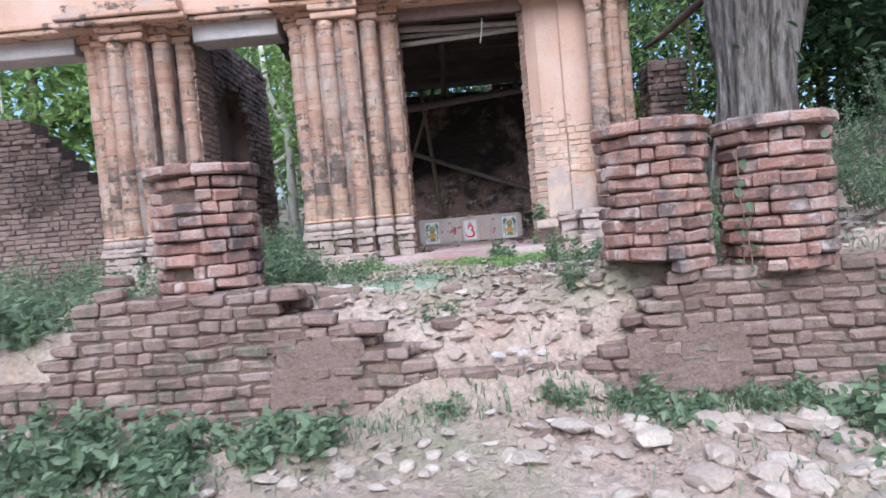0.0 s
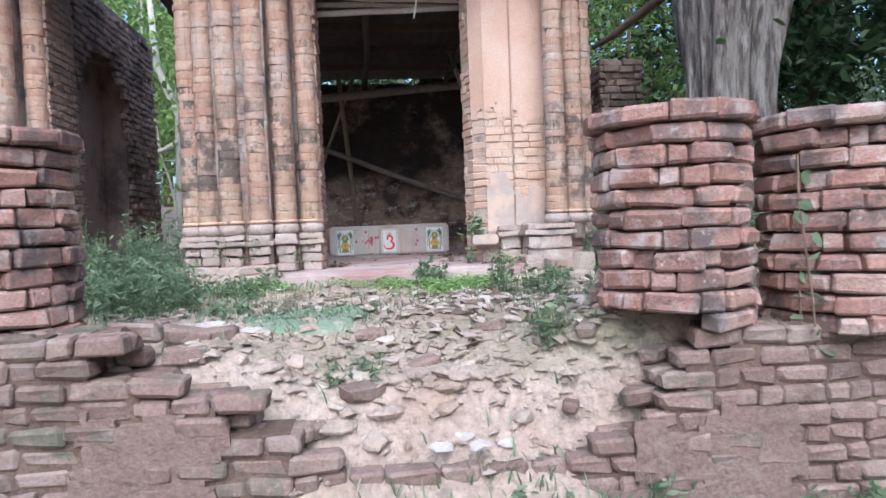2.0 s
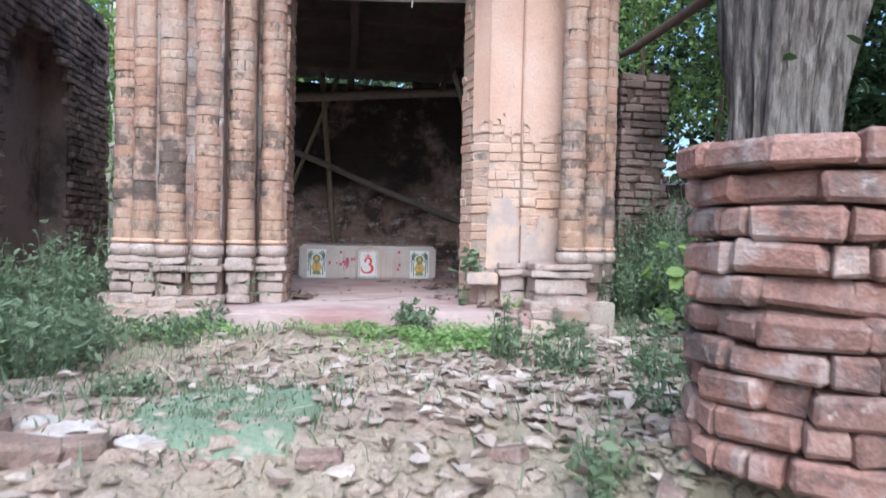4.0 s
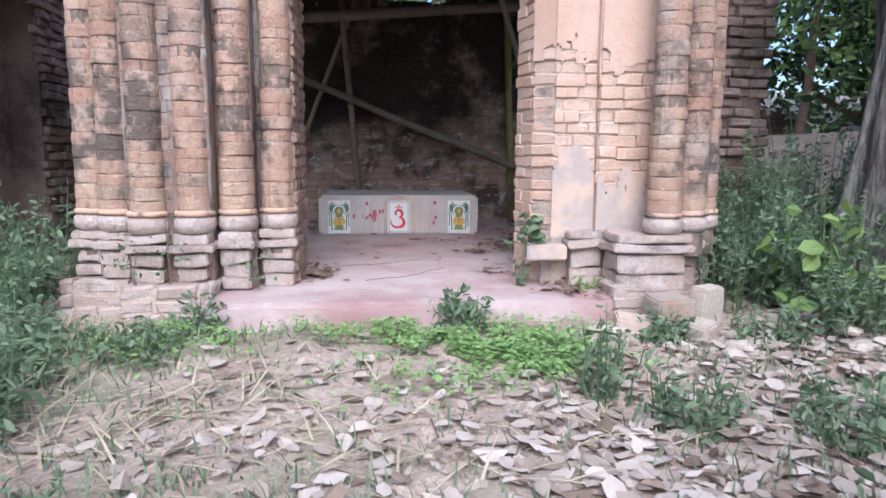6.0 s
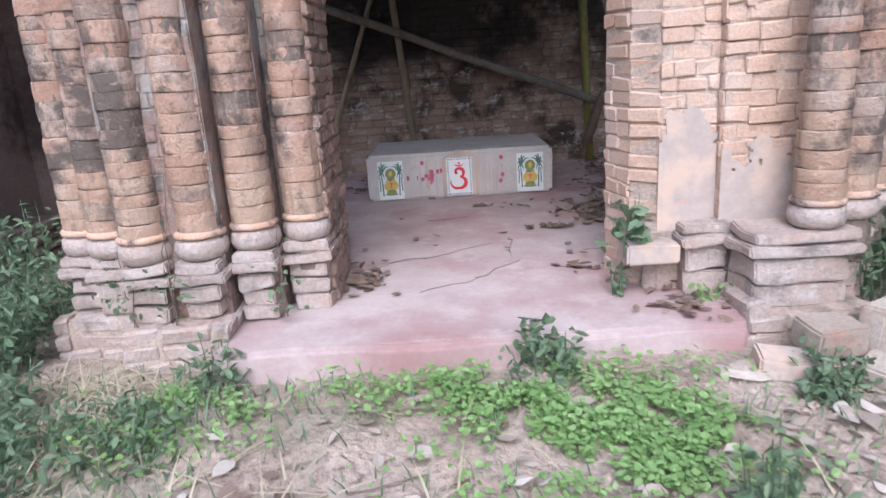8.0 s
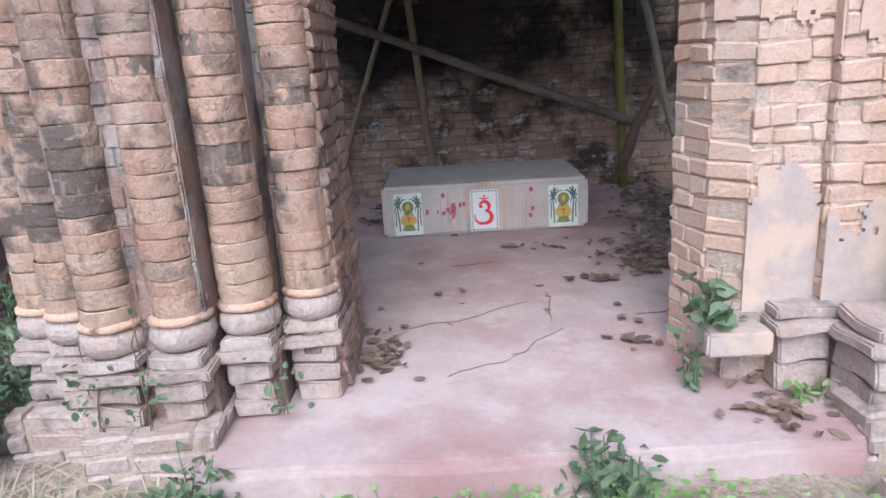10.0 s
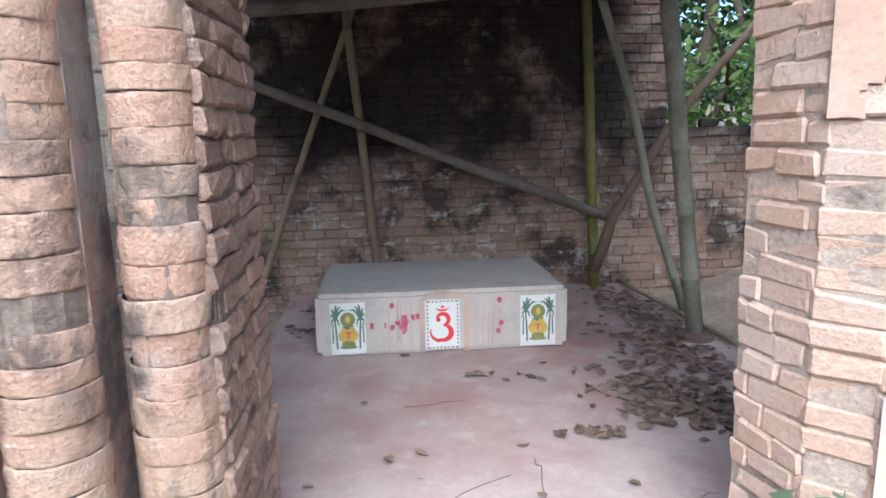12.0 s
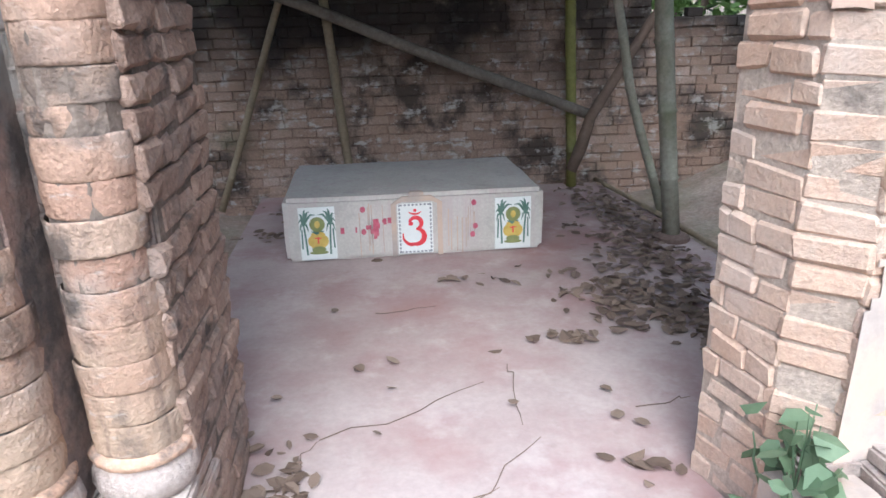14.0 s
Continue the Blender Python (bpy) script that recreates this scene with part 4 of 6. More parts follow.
def roof():
    bm = bmesh.new()
    nx = 90
    for side in (0,):
        prev = None
        for i in range(nx + 1):
            x = -2.95 + 4.3 * i / nx
            w = 0.012 * math.sin(i * 1.9)
            a, b = bm.verts.new((x, 9.08, 5.32 + w)), bm.verts.new((x, 13.75, 4.95 + w))
            c, d = bm.verts.new((x, 9.08, 5.335 + w)), bm.verts.new((x, 13.75, 4.965 + w))
            if prev:
                bm.faces.new((prev[0], prev[1], b, a))
                bm.faces.new((prev[2], c, d, prev[3]))
            prev = (a, b, c, d)
    ob = part("ceiling", bm, M_ROOF, None, "", True)
    tagged(ob, "dark rusty corrugated sheet roof", "roof", kind="structure")
    bm = bmesh.new()
    prev = None
    for i in range(25):
        y = 9.25 + 2.3 * i / 24
        z, w = 5.12 - 0.14 * (y - 9.25), 0.015 * math.sin(i * 2.1)
        row = [bm.verts.new(q) for q in ((-3.36 + w, y, z), (-2.7, y, z + 0.14), (-2.7, y, z + 0.155), (-3.36 + w, y, z + 0.014))]
        if prev:
            for a in range(4):
                bm.faces.new((prev[a], prev[(a + 1) % 4], row[(a + 1) % 4], row[a]))
        prev = row
    tagged(part("ceiling_eave", bm, M_ROOF), "dark rusty roof sheet jutting past the pier", "roof", kind="structure")
    for i, y in enumerate((9.7, 10.6, 11.5, 12.4)):
        z = 5.22 - 0.08 * (y - 9.1) - 0.05
        b = part("ceiling_beam", box_bm(-2.9, 1.35, y, y + 0.09, z - 0.11, z, 0.01, 4, 0.015, i), M_DARKWOOD)
        tagged(b, "old roof purlin", "beam", kind="structure")
    for i, x in enumerate((-2.3, -0.9, 0.5, 1.25)):
        vs, fs = tube([(x, 9.1, 4.98), (x + 0.03, 11, 4.82), (x - 0.02, 13.5, 4.6)], (0.05, 0.05, 0.045), 8, 0.2, i)
        tagged(solid("ceiling_beam", vs, fs, M_DARKWOOD), "round pole rafter under the roof", "beam", kind="structure")


roof()
vs, fs = tube([(-3.0, 12.85, 4.34), (-1.4, 12.83, 4.45), (0.3, 12.86, 4.6), (1.9, 12.84, 4.7)], (0.07, 0.075, 0.07, 0.07), 9, 0.15, 4)
tagged(solid("ceiling_beam", vs, fs, M_WOOD, smooth=True), "long grey-brown pole under the roof along the back wall", "beam", kind="structure")
vs, fs = tube([(-0.32, 8.68, 4.84), (-0.33, 8.66, 4.7), (-0.37, 8.64, 4.5)], (0.012, 0.01, 0.008), 6)
tagged(solid("hanging_strip", vs, fs, M_PALEWOOD), "thin pale strip hanging from the doorway beam", "strip")


# ---- hall walls ----
def hall_walls():
    def back_top(x):
        if x < 1.75:
            return 4.76 + 0.1 * (x + 1.5) / 2.4 + 0.03 * math.sin(x * 3)
        return 3.36 + 0.06 * math.sin(x * 9)
    bm = bmesh.new()
    for x0, x1, zt in ((-3.4, -0.5, 4.6), (-0.5, 1.78, 4.7), (1.78, 5.5, 3.32)):
        b2 = box_bm(x0, x1, 13.22, 13.6, 1.3, zt)
        me = bpy.data.meshes.new("tmp")
        b2.to_mesh(me)
        b2.free()
        bm.from_mesh(me)
    w = tagged(part("wall_north", bm, M_DARK), "old brick wall with soot blotches, near-black upper part and flaking lime", "wall", kind="structure")
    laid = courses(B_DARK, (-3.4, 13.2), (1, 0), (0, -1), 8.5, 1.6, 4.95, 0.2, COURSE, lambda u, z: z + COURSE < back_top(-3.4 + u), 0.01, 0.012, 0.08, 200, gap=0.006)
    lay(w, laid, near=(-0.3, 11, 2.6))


hall_walls()


def arched_wall():
    """Ruined cross wall with a dark arched niche, behind the far bay."""
    bm = bmesh.new()
    for y0, y1, z0, z1, x1 in ((9.15, 9.5, 1.2, 5.3, -4.32), (11.1, 12.3, 1.2, 5.3, -4.32), (9.5, 11.1, 4.6, 5.3, -4.32), (9.5, 11.1, 1.2, 1.9, -4.32), (9.5, 11.1, 1.9, 4.6, -4.62)):
        b2 = box_bm(-4.75, x1, y0, y1, z0, z1)
        me = bpy.data.meshes.new("block")
        b2.to_mesh(me)
        b2.free()
        bm.from_mesh(me)
    w = part("wall_ruined", bm, M_RUIN)
    tagged(w, "tall ruined brick wall with a dark arched niche", "wall", kind="structure")

    def keep(u, z):
        y = 9.15 + u
        r = 0.8
        if abs(y - 10.3) < r and z + 0.05 < 3.78 + math.sqrt(max(r * r - (y - 10.3) ** 2, 0)) and z > 1.9:
            return False
        return z < 5.4 - 0.3 * noise.noise(Vector((y * 2, 0, 1)))
    laid = courses(B_RUIN, (-4.25, 9.15), (0, 1), (1, 0), 3.15, 1.5, 5.2, 0.2, COURSE, keep, 0.03, 0.03, 0.08, 220)
    laid += courses(B_RUIN, (-4.75, 12.36), (1, 0), (0, 1), 0.5, 1.5, 5.2, 0.2, COURSE, None, 0.03, 0.02, 0.08, 221)
    laid += courses(B_RUIN, (-4.75, 9.1), (1, 0), (0, -1), 0.5, 1.5, 5.2, 0.2, COURSE, None, 0.03, 0.02, 0.08, 222)
    lay(w, laid, near=(-3, 9, 2.5))


arched_wall()


def broken_wall():
    """Low sloping ruin behind the last bay, and a stump of masonry by the tree."""
    def top(x):
        return 4.6 if x < -8.2 else 4.6 - (x + 8.2) * 1.05
    bm = bmesh.new()
    for i in range(20):
        a, b = -10 + 0.22 * i, -10 + 0.22 * (i + 1)
        zt = top((a + b) / 2) - 0.05
        v = [bm.verts.new(q) for q in ((a, 11.0, 1), (b, 11.0, 1), (b, 11.5, 1), (a, 11.5, 1), (a, 11.0, zt), (b, 11.0, zt), (b, 11.5, zt), (a, 11.5, zt))]
        for f in ((0, 1, 5, 4), (1, 2, 6, 5), (2, 3, 7, 6), (3, 0, 4, 7), (4, 5, 6, 7)):
            bm.faces.new([v[k] for k in f])
    w = tagged(part("wall_collapsed", bm, M_MUD), "collapsed dark brick wall sloping down", "wall", kind="structure")
    lay(w, courses(B_RUIN, (-10, 10.96), (1, 0), (0, -1), 4.4, 1.4, 4.7, 0.2, COURSE, lambda u, z: z + COURSE < top(-10 + u), 0.04, 0.03, 0.08, 230), most=0)
    p = tagged(part("masonry_stump", box_bm(2.2, 2.72, 9.75, 10.3, 1.2, 4.25, 0.03, 3, 0.05, 2), M_MUD), "dark stump of ruined brickwork under the trees", "ruin")
    laid = courses(B_RUIN, (2.16, 9.7), (1, 0), (0, -1), 0.6, 1.6, 4.3, 0.2, COURSE, None, 0.06, 0.05, 0.08, 240)
    laid += courses(B_RUIN, (2.16, 10.3), (0, -1), (-1, 0), 0.6, 1.6, 4.3, 0.2, COURSE, None, 0.06, 0.05, 0.08, 241)
    lay(p, laid)


broken_wall()


# ---- altar ----
def ribbon(points, widths, y, depth, x0, z0, scale):
    """A painted stroke of changing width, lying on the plane y."""
    vs, fs = [], []
    n = len(points)
    for i, (px, pz) in enumerate(points):
        a, b = points[max(i - 1, 0)], points[min(i + 1, n - 1)]
        dx, dz = b[0] - a[0], b[1] - a[1]
        d = math.hypot(dx, dz) or 1
        for s in (1, -1):
            vs.append((x0 + (px - s * dz / d * widths[i] / 2) * scale, y, z0 + (pz + s * dx / d * widths[i] / 2) * scale))
    for v in list(vs):
        vs.append((v[0], y - depth, v[2]))
    o = 2 * n
    for i in range(n - 1):
        a, b, c, d = 2 * i, 2 * i + 1, 2 * i + 3, 2 * i + 2
        fs.append((o + a, o + b, o + c, o + d))
        fs.append((a, d, o + d, o + a))
        fs.append((b, o + b, o + c, c))
    return vs, fs


def arc(cx, cz, r, a0, a1, n=14, rz=None):
    return [(cx + r * math.cos(radians(a0 + (a1 - a0) * i / n)), cz + (rz or r) * math.sin(radians(a0 + (a1 - a0) * i / n))) for i in range(n + 1)]


def disc(cx, cz, rx, rz, y, depth, x0, z0, scale, n=20):
    vs = [(x0 + (cx + rx * math.cos(2 * math.pi * i / n)) * scale, yy, z0 + (cz + rz * math.sin(2 * math.pi * i / n)) * scale) for yy in (y, y - depth) for i in range(n)]
    fs = [tuple(range(2 * n - 1, n - 1, -1))] + [(i, (i + 1) % n, n + (i + 1) % n, n + i) for i in range(n)]
    return vs, fs


def swell(n, lo, hi):
    return [lo + (hi - lo) * math.sin(math.pi * i / (n - 1)) for i in range(n)]


AX0, AX1, AY, AZ = -1.54, 0.27, 11.3, 2.215


def altar():
    al = base("altar", (AX0 + AX1) / 2, 11.9, FLOOR, "low grey cement altar block on the temple floor", "altar")
    bm = box_bm(AX0, AX1, AY, 12.47, FLOOR, AZ, 0.03, 5, 0.006, 2)
    part("block", bm, M_ALTAR, al)
    cx = -0.63
    niche = [(-0.16, 0), (-0.16, 0.38), (-0.1, 0.415), (0.1, 0.415), (0.16, 0.38), (0.16, 0)]
    vs, fs = ribbon(niche, [0.035] * 6, AY + 0.004, 0.016, cx, FLOOR + 0.005, 1)
    solid("niche_frame", vs, fs, M_LIME, al, "limewashed rim round the middle tile")
    part("niche_top", box_bm(cx - 0.05, cx + 0.05, AY - 0.008, AY + 0.05, AZ - 0.02, AZ + 0.012, 0.008, 1, 0.008), M_LIME, al, "blob of limewash on the altar edge")
    rnd = random.Random(3)
    for i in range(16):
        x = cx + rnd.choice((-1, 1)) * rnd.uniform(0.19, 0.4)
        z1 = AZ - rnd.uniform(0.04, 0.2)
        z0 = max(FLOOR + 0.01, z1 - rnd.uniform(0.12, 0.36))
        part("lime_drip", box_bm(x, x + rnd.uniform(0.004, 0.011), AY - 0.003, AY + 0.004, z0, z1), M_LIME, al)
    for i in range(14):
        x, z = cx - 0.2 - abs(rnd.gauss(0.12, 0.09)), FLOOR + rnd.uniform(0.12, 0.26)
        w, h = rnd.uniform(0.012, 0.04), rnd.uniform(0.02, 0.07)
        part("vermilion_mark", box_bm(x, x + w, AY - 0.004, AY + 0.004, z, z + h, 0.002, 1, 0.004, i), M_VERM, al, "smeared vermilion powder")
    for x, z in ((-1.0, 0.36), (-1.0, 0.2), (-0.23, 0.37), (-0.22, 0.2), (-0.24, 0.14)):
        vs, fs = disc(0, 0, 0.018, 0.022, AY + 0.003, 0.007, x, FLOOR + z, 1, 10)
        solid("vermilion_mark", vs, fs, M_VERM, al)
    return al


altar()


def tile_base(x0, x1, z0, z1, label):
    t = part("wall_tile", box_bm(x0, x1, AY - 0.012, AY - 0.002, z0, z1, 0.002), M_WHITE)
    return tagged(t, label, "tile", "glazed tiles on the altar front")


def pot_tile(x0, x1, z0, z1):
    t = tile_base(x0, x1, z0, z1, "white glazed tile with a yellow pot between palms on the altar")
    s, cx, y, d = z1 - z0, (x0 + x1) / 2, AY - 0.012, 0.002

    def put(name, vf, mat):
        solid(name, *vf, mat, t)
    put("pot", disc(0, 0.36, 0.19, 0.15, y, d, cx, z0, s), M_YELLOW)
    put("pot_neck", disc(0, 0.49, 0.13, 0.05, y - 0.0004, d, cx, z0, s), M_YELLOW)
    put("pot_foot", disc(0, 0.2, 0.13, 0.06, y - 0.0008, d, cx, z0, s), M_OLIVE)
    put("pot_foot", disc(0, 0.14, 0.17, 0.035, y - 0.0012, d, cx, z0, s), M_OLIVE)
    put("pot_sign", ribbon([(0, 0.31), (0, 0.44)], [0.025] * 2, y - 0.002, 0.001, cx, z0, s), M_RED)
    put("pot_sign", ribbon([(-0.06, 0.42), (0.06, 0.42)], [0.02] * 2, y - 0.0026, 0.001, cx, z0, s), M_RED)
    for k in range(7):
        a = 30 + 20 * k
        put("pot_leaf", ribbon([(0, 0.5), (0.13 * math.cos(radians(a)), 0.5 + 0.1 * math.sin(radians(a)))], [0.05, 0.015], y - 0.001 - 0.0002 * k, 0.001, cx, z0, s), M_GREENGLAZE)
    put("coconut", disc(0, 0.68, 0.14, 0.14, y - 0.003, d, cx, z0, s), M_OLIVE)
    put("coconut_mark", disc(0, 0.68, 0.05, 0.07, y - 0.0056, 0.001, cx, z0, s), M_YELLOW)
    for sx in (-1, 1):
        put("palm_stem", ribbon([(sx * 0.21, 0.1), (sx * 0.22, 0.4), (sx * 0.24, 0.66)], [0.035, 0.035, 0.03], y, d, cx, z0, s), M_GREENGLAZE)
        put("palm_stem", ribbon([(sx * 0.29, 0.22), (sx * 0.28, 0.6)], [0.03, 0.025], y, d, cx, z0, s), M_GREENGLAZE)
        for k, (ex, ez) in enumerate(((0.02, 0.86), (0.12, 0.93), (0.31, 0.88), (0.33, 0.72), (0.2, 0.97), (0.32, 0.55), (0.16, 0.55))):
            pts = [(sx * (0.24 + (ex - 0.24) * u), 0.66 + (ez - 0.66) * u + 0.09 * math.sin(math.pi * u)) for u in (0, 0.3, 0.6, 1)]
            put("palm_leaf", ribbon(pts, [0.02, 0.045, 0.035, 0.008], y - 0.0003 * (k + 1), d, cx, z0, s), M_GREENGLAZE)


def sign_tile(x0, x1, z0, z1):
    t = tile_base(x0, x1, z0, z1, "white glazed tile with a red sacred syllable sign")
    s, cx, y, d = z1 - z0, (x0 + x1) / 2, AY - 0.012, 0.002

    def put(name, vf, mat):
        solid(name, *vf, mat, t)
    w, m = (x1 - x0) / s / 2 - 0.015, 0.025
    n = 13
    for k in range(n):
        z = 0.04 + 0.92 * k / (n - 1)
        for sx in (-1, 1):
            put("border_mark", ribbon([(sx * (w - m), z - 0.024), (sx * (w - m), z + 0.024)], [0.035] * 2, y, 0.001, cx, z0, s), M_FRAME)
    for k in range(8):
        x = -w + 0.06 + (2 * w - 0.12) * k / 7
        for z in (0.035, 0.965):
            put("border_mark", ribbon([(x - 0.022, z), (x + 0.022, z)], [0.035] * 2, y, 0.001, cx, z0, s), M_FRAME)
    upper = arc(0.0, 0.6, 0.115, 165, -85, 16)
    put("red_stroke", ribbon(upper, swell(17, 0.045, 0.085), y, d, cx, z0, s), M_RED)
    lower = arc(0.005, 0.34, 0.16, 85, -120, 18, 0.155) + arc(-0.02, 0.36, 0.22, -100, -196, 12, 0.19)
    put("red_stroke", ribbon(lower, [0.05 + 0.05 * math.sin(math.pi * min(i / 18, 1)) for i in range(19)] + [0.075 - 0.055 * i / 12 for i in range(13)], y - 0.0005, d, cx, z0, s), M_RED)
    put("red_stroke", disc(-0.085, 0.6, 0.045, 0.04, y - 0.001, d, cx, z0, s), M_RED)
    put("red_stroke", ribbon(arc(0, 0.86, 0.13, -160, -20, 10, 0.075), swell(11, 0.008, 0.04), y, d, cx, z0, s), M_RED)
    put("red_stroke", disc(0, 0.855, 0.032, 0.03, y, d, cx, z0, s), M_RED)


pot_tile(-1.435, -1.19, 1.785, 2.16)
pot_tile(-0.082, 0.175, 1.785, 2.16)
sign_tile(-0.765, -0.52, 1.79, 2.155)


# ---- poles and timbers in the hall ----
def bamboo(name, a, b, r, mat, label, category, seed, knots=True, n=14, bend=0.02):
    pts, rad = [], []
    line = wander(a, b, n, bend, seed)
    for i, p in enumerate(line):
        if knots and 0 < i < n:
            d = (line[i + 1] - line[i - 1]).normalized() * r * 0.25
            pts += [p - d, p, p + d]
            rad += [r * 0.97, r * 1.16, r * 0.97]
        else:
            pts.append(p)
            rad.append(r)
    vs, fs = tube(pts, rad, 10, 0.08, seed)
    ob = solid(name, vs, fs, mat, smooth=True)
    return tagged(ob, label, category)


bamboo("bamboo_pole", (-2.32, 13.05, 1.7), (-1.1, 13.1, 4.85), 0.033, M_BAMBOO, "dry bamboo pole leaning on the sooty wall", "pole", 1, n=10)
bamboo("bamboo_pole", (-1.09, 13.06, 1.764), (-1.36, 13.08, 4.87), 0.043, M_BAMBOO, "dry bamboo post standing against the sooty wall", "pole", 2, n=10)
bamboo("bamboo_pole", (1.03, 13.08, 1.764), (0.9, 13.1, 4.87), 0.05, M_GREENBAMBOO, "moss-stained bamboo post by the back wall", "pole", 3, n=9)
bamboo("timber_beam", (-2.3, 12.95, 3.83), (1.14, 12.95, 2.47), 0.05, M_WOOD, "grey timber beam slung slantwise across the wall", "beam", 4, False, 12, 0.03)
bamboo("wooden_post", (1.26, 11.34, 1.75), (0.88, 11.4, 5.05), 0.062, M_GREYPOLE, "pale grey wooden post holding the roof", "post", 5, True, 7, 0.02)
bamboo("bamboo_pole", (1.44, 11.9, 1.75), (0.48, 11.95, 4.98), 0.035, M_GREYPOLE, "thin grey pole leaning to the roof", "pole", 6, True, 9, 0.05)


def crooked_branch():
    pts = [(0.86, 12.58, 2.03), (0.95, 12.58, 2.24), (1.03, 12.6, 2.5), (1.24, 12.55, 2.88), (1.5, 12.55, 3.29), (1.95, 12.5, 3.86), (2.6, 12.4, 4.65)]
    vs, fs = tube(pts, (0.045, 0.055, 0.045, 0.042, 0.042, 0.04, 0.035), 9, 0.25, 3)
    tagged(solid("crooked_branch", vs, fs, M_TWIG, smooth=True), "crooked brown branch propped across the posts", "branch")


crooked_branch()
bamboo("bamboo_pole", (1.3, 13.15, 1.80), (1.46, 10.6, 1.795), 0.022, M_BAMBOO, "thin dry bamboo lying along the floor edge", "pole", 8, True, 10, 0.02)
vs, fs = lathe([(0.12, 1.73), (0.13, 1.79), (0.07, 1.81)], 1.26, 11.34, 12, 0.2)
tagged(solid("post_footing", vs, fs, M_RENDER), "rough cement footing round a post", "footing")


# ---- trees ----
def tree(x, y, z, height, r, spread, clusters, per, leaf, mat, bark, label, seed, lean=(0, 0), low=0.45, limbs=6, flare=0.0, cat="tree"):
    rnd = random.Random(seed)
    t = base("tree", x, y, z, label, cat)
    top = Vector((x + lean[0], y + lean[1], z + height * 0.85))
    line = wander((x, y, z - 0.3), top, 12, 0.25 + 0.02 * height, seed)
    rad = [r * (1 - 0.75 * i / 12) + flare * math.exp(-i * 1.1) for i in range(13)]
    vs, fs = tube(line, rad, 20 if r > 0.3 else 9, 0.3 if r > 0.3 else 0.12, seed)
    solid("trunk", vs, fs, bark, t, smooth=True)
    ends = []
    for i in range(limbs):
        k = rnd.randint(int(12 * low), 11)
        a = rnd.uniform(0, 6.28)
        s = line[k]
        e = s + Vector((math.cos(a) * spread, math.sin(a) * spread, rnd.uniform(0.1, 0.4) * height * 0.5)) * rnd.uniform(0.6, 1.0)
        pts = wander(s, e, 6, 0.3, seed + i)
        vs, fs = tube(pts, [rad[k] * 0.5 * (1 - 0.75 * j / 6) for j in range(7)], 7, 0.1, i)
        solid("limb", vs, fs, bark, t, smooth=True)
        ends += pts[2:]
    ends += line[int(12 * low) + 1:]
    r2 = np.random.default_rng(seed)
    cs = []
    for i in range(clusters):
        c = np.array(rnd.choice(ends)) + r2.normal(size=3) * spread * np.array([0.3, 0.3, 0.22])
        cs.append(c + r2.normal(size=(per, 3)) * leaf * r2.uniform(1.5, 3.5))
    me = leaf_mesh("crown", np.concatenate(cs), leaf, mat, 0.25, 0.5, seed, 0.2)
    attach(new("crown", me), t)
    return t


def great_tree():
    """The thick grey trunk beside the temple, with buttressed foot and a dark limb."""
    x, y, z = 2.9, 7.95, 1.75
    t = base("tree", x, y, z, "old tree with a thick furrowed grey trunk", "tree")
    vs, fs, n, m = [], [], 96, 60
    for k in range(m):
        h = -0.4 + 8.5 * (k / (m - 1)) ** 1.3
        r = 0.4 + 0.2 * math.exp(-max(h, 0) * 1.3) + 0.2 * float(smooth(1.5, 3.4, h))
        for i in range(n):
            a = 2 * math.pi * i / n
            fl = 0.16 * noise.noise(Vector((math.cos(a) * 1.7, math.sin(a) * 1.7, h * 0.25))) + 0.09 * noise.noise(Vector((math.cos(a) * 5, math.sin(a) * 5, h * 0.5))) + 0.06 * noise.noise(Vector((math.cos(a) * 11, math.sin(a) * 11, h * 0.8))) + 0.03 * noise.noise(Vector((math.cos(a) * 23, math.sin(a) * 23, h * 1.5)))
            vs.append((x + 0.05 * h + (r + fl) * math.cos(a), y + (r + fl) * math.sin(a), z + h))
    for k in range(m - 1):
        for i in range(n):
            fs.append((k * n + i, k * n + (i + 1) % n, (k + 1) * n + (i + 1) % n, (k + 1) * n + i))
    solid("trunk", vs, fs, M_BARK, t, smooth=True)
    for i, (pts, r) in enumerate((([(3.1, 8.5, 5.6), (3.1, 9.6, 5.15), (2.7, 10.6, 4.85), (2.5, 10.9, 4.75)], 0.09),
                                  ([(3.2, 8.0, 6.2), (4.0, 7.4, 7.0), (5.2, 6.6, 7.6)], 0.2), ([(3.2, 7.9, 6.6), (2.4, 7.0, 7.6), (1.2, 6.0, 8.4)], 0.18),
                                  ([(3.3, 8, 7), (3.6, 9.2, 8.2), (3.6, 10.5, 9)], 0.2))):
        v2, f2 = tube(pts, [r * (1 - 0.6 * j / (len(pts) - 1)) for j in range(len(pts))], 9, 0.2, i)
        solid("limb", v2, f2, M_TWIG if i == 0 else M_BARK, t, smooth=True)
    r = np.random.default_rng(5)
    cs = []
    for i in range(80):
        a, d = r.uniform(0, 6.28), r.uniform(0.5, 4.5)
        c = np.array([3.4 + d * math.cos(a), 8.2 + d * math.sin(a), 8.2 + r.normal() * 1.0 + 0.1 * d])
        cs.append(c + r.normal(size=(60, 3)) * 0.32)
    attach(new("crown", leaf_mesh("crown", np.concatenate(cs), 0.16, M_LEAF, 0.3, 0.5, 5, 0.2)), t)


great_tree()
_r = random.Random(11)
DARK, PALE = "leafy dark green tree in the thicket", "light green tree with thin pale stems"
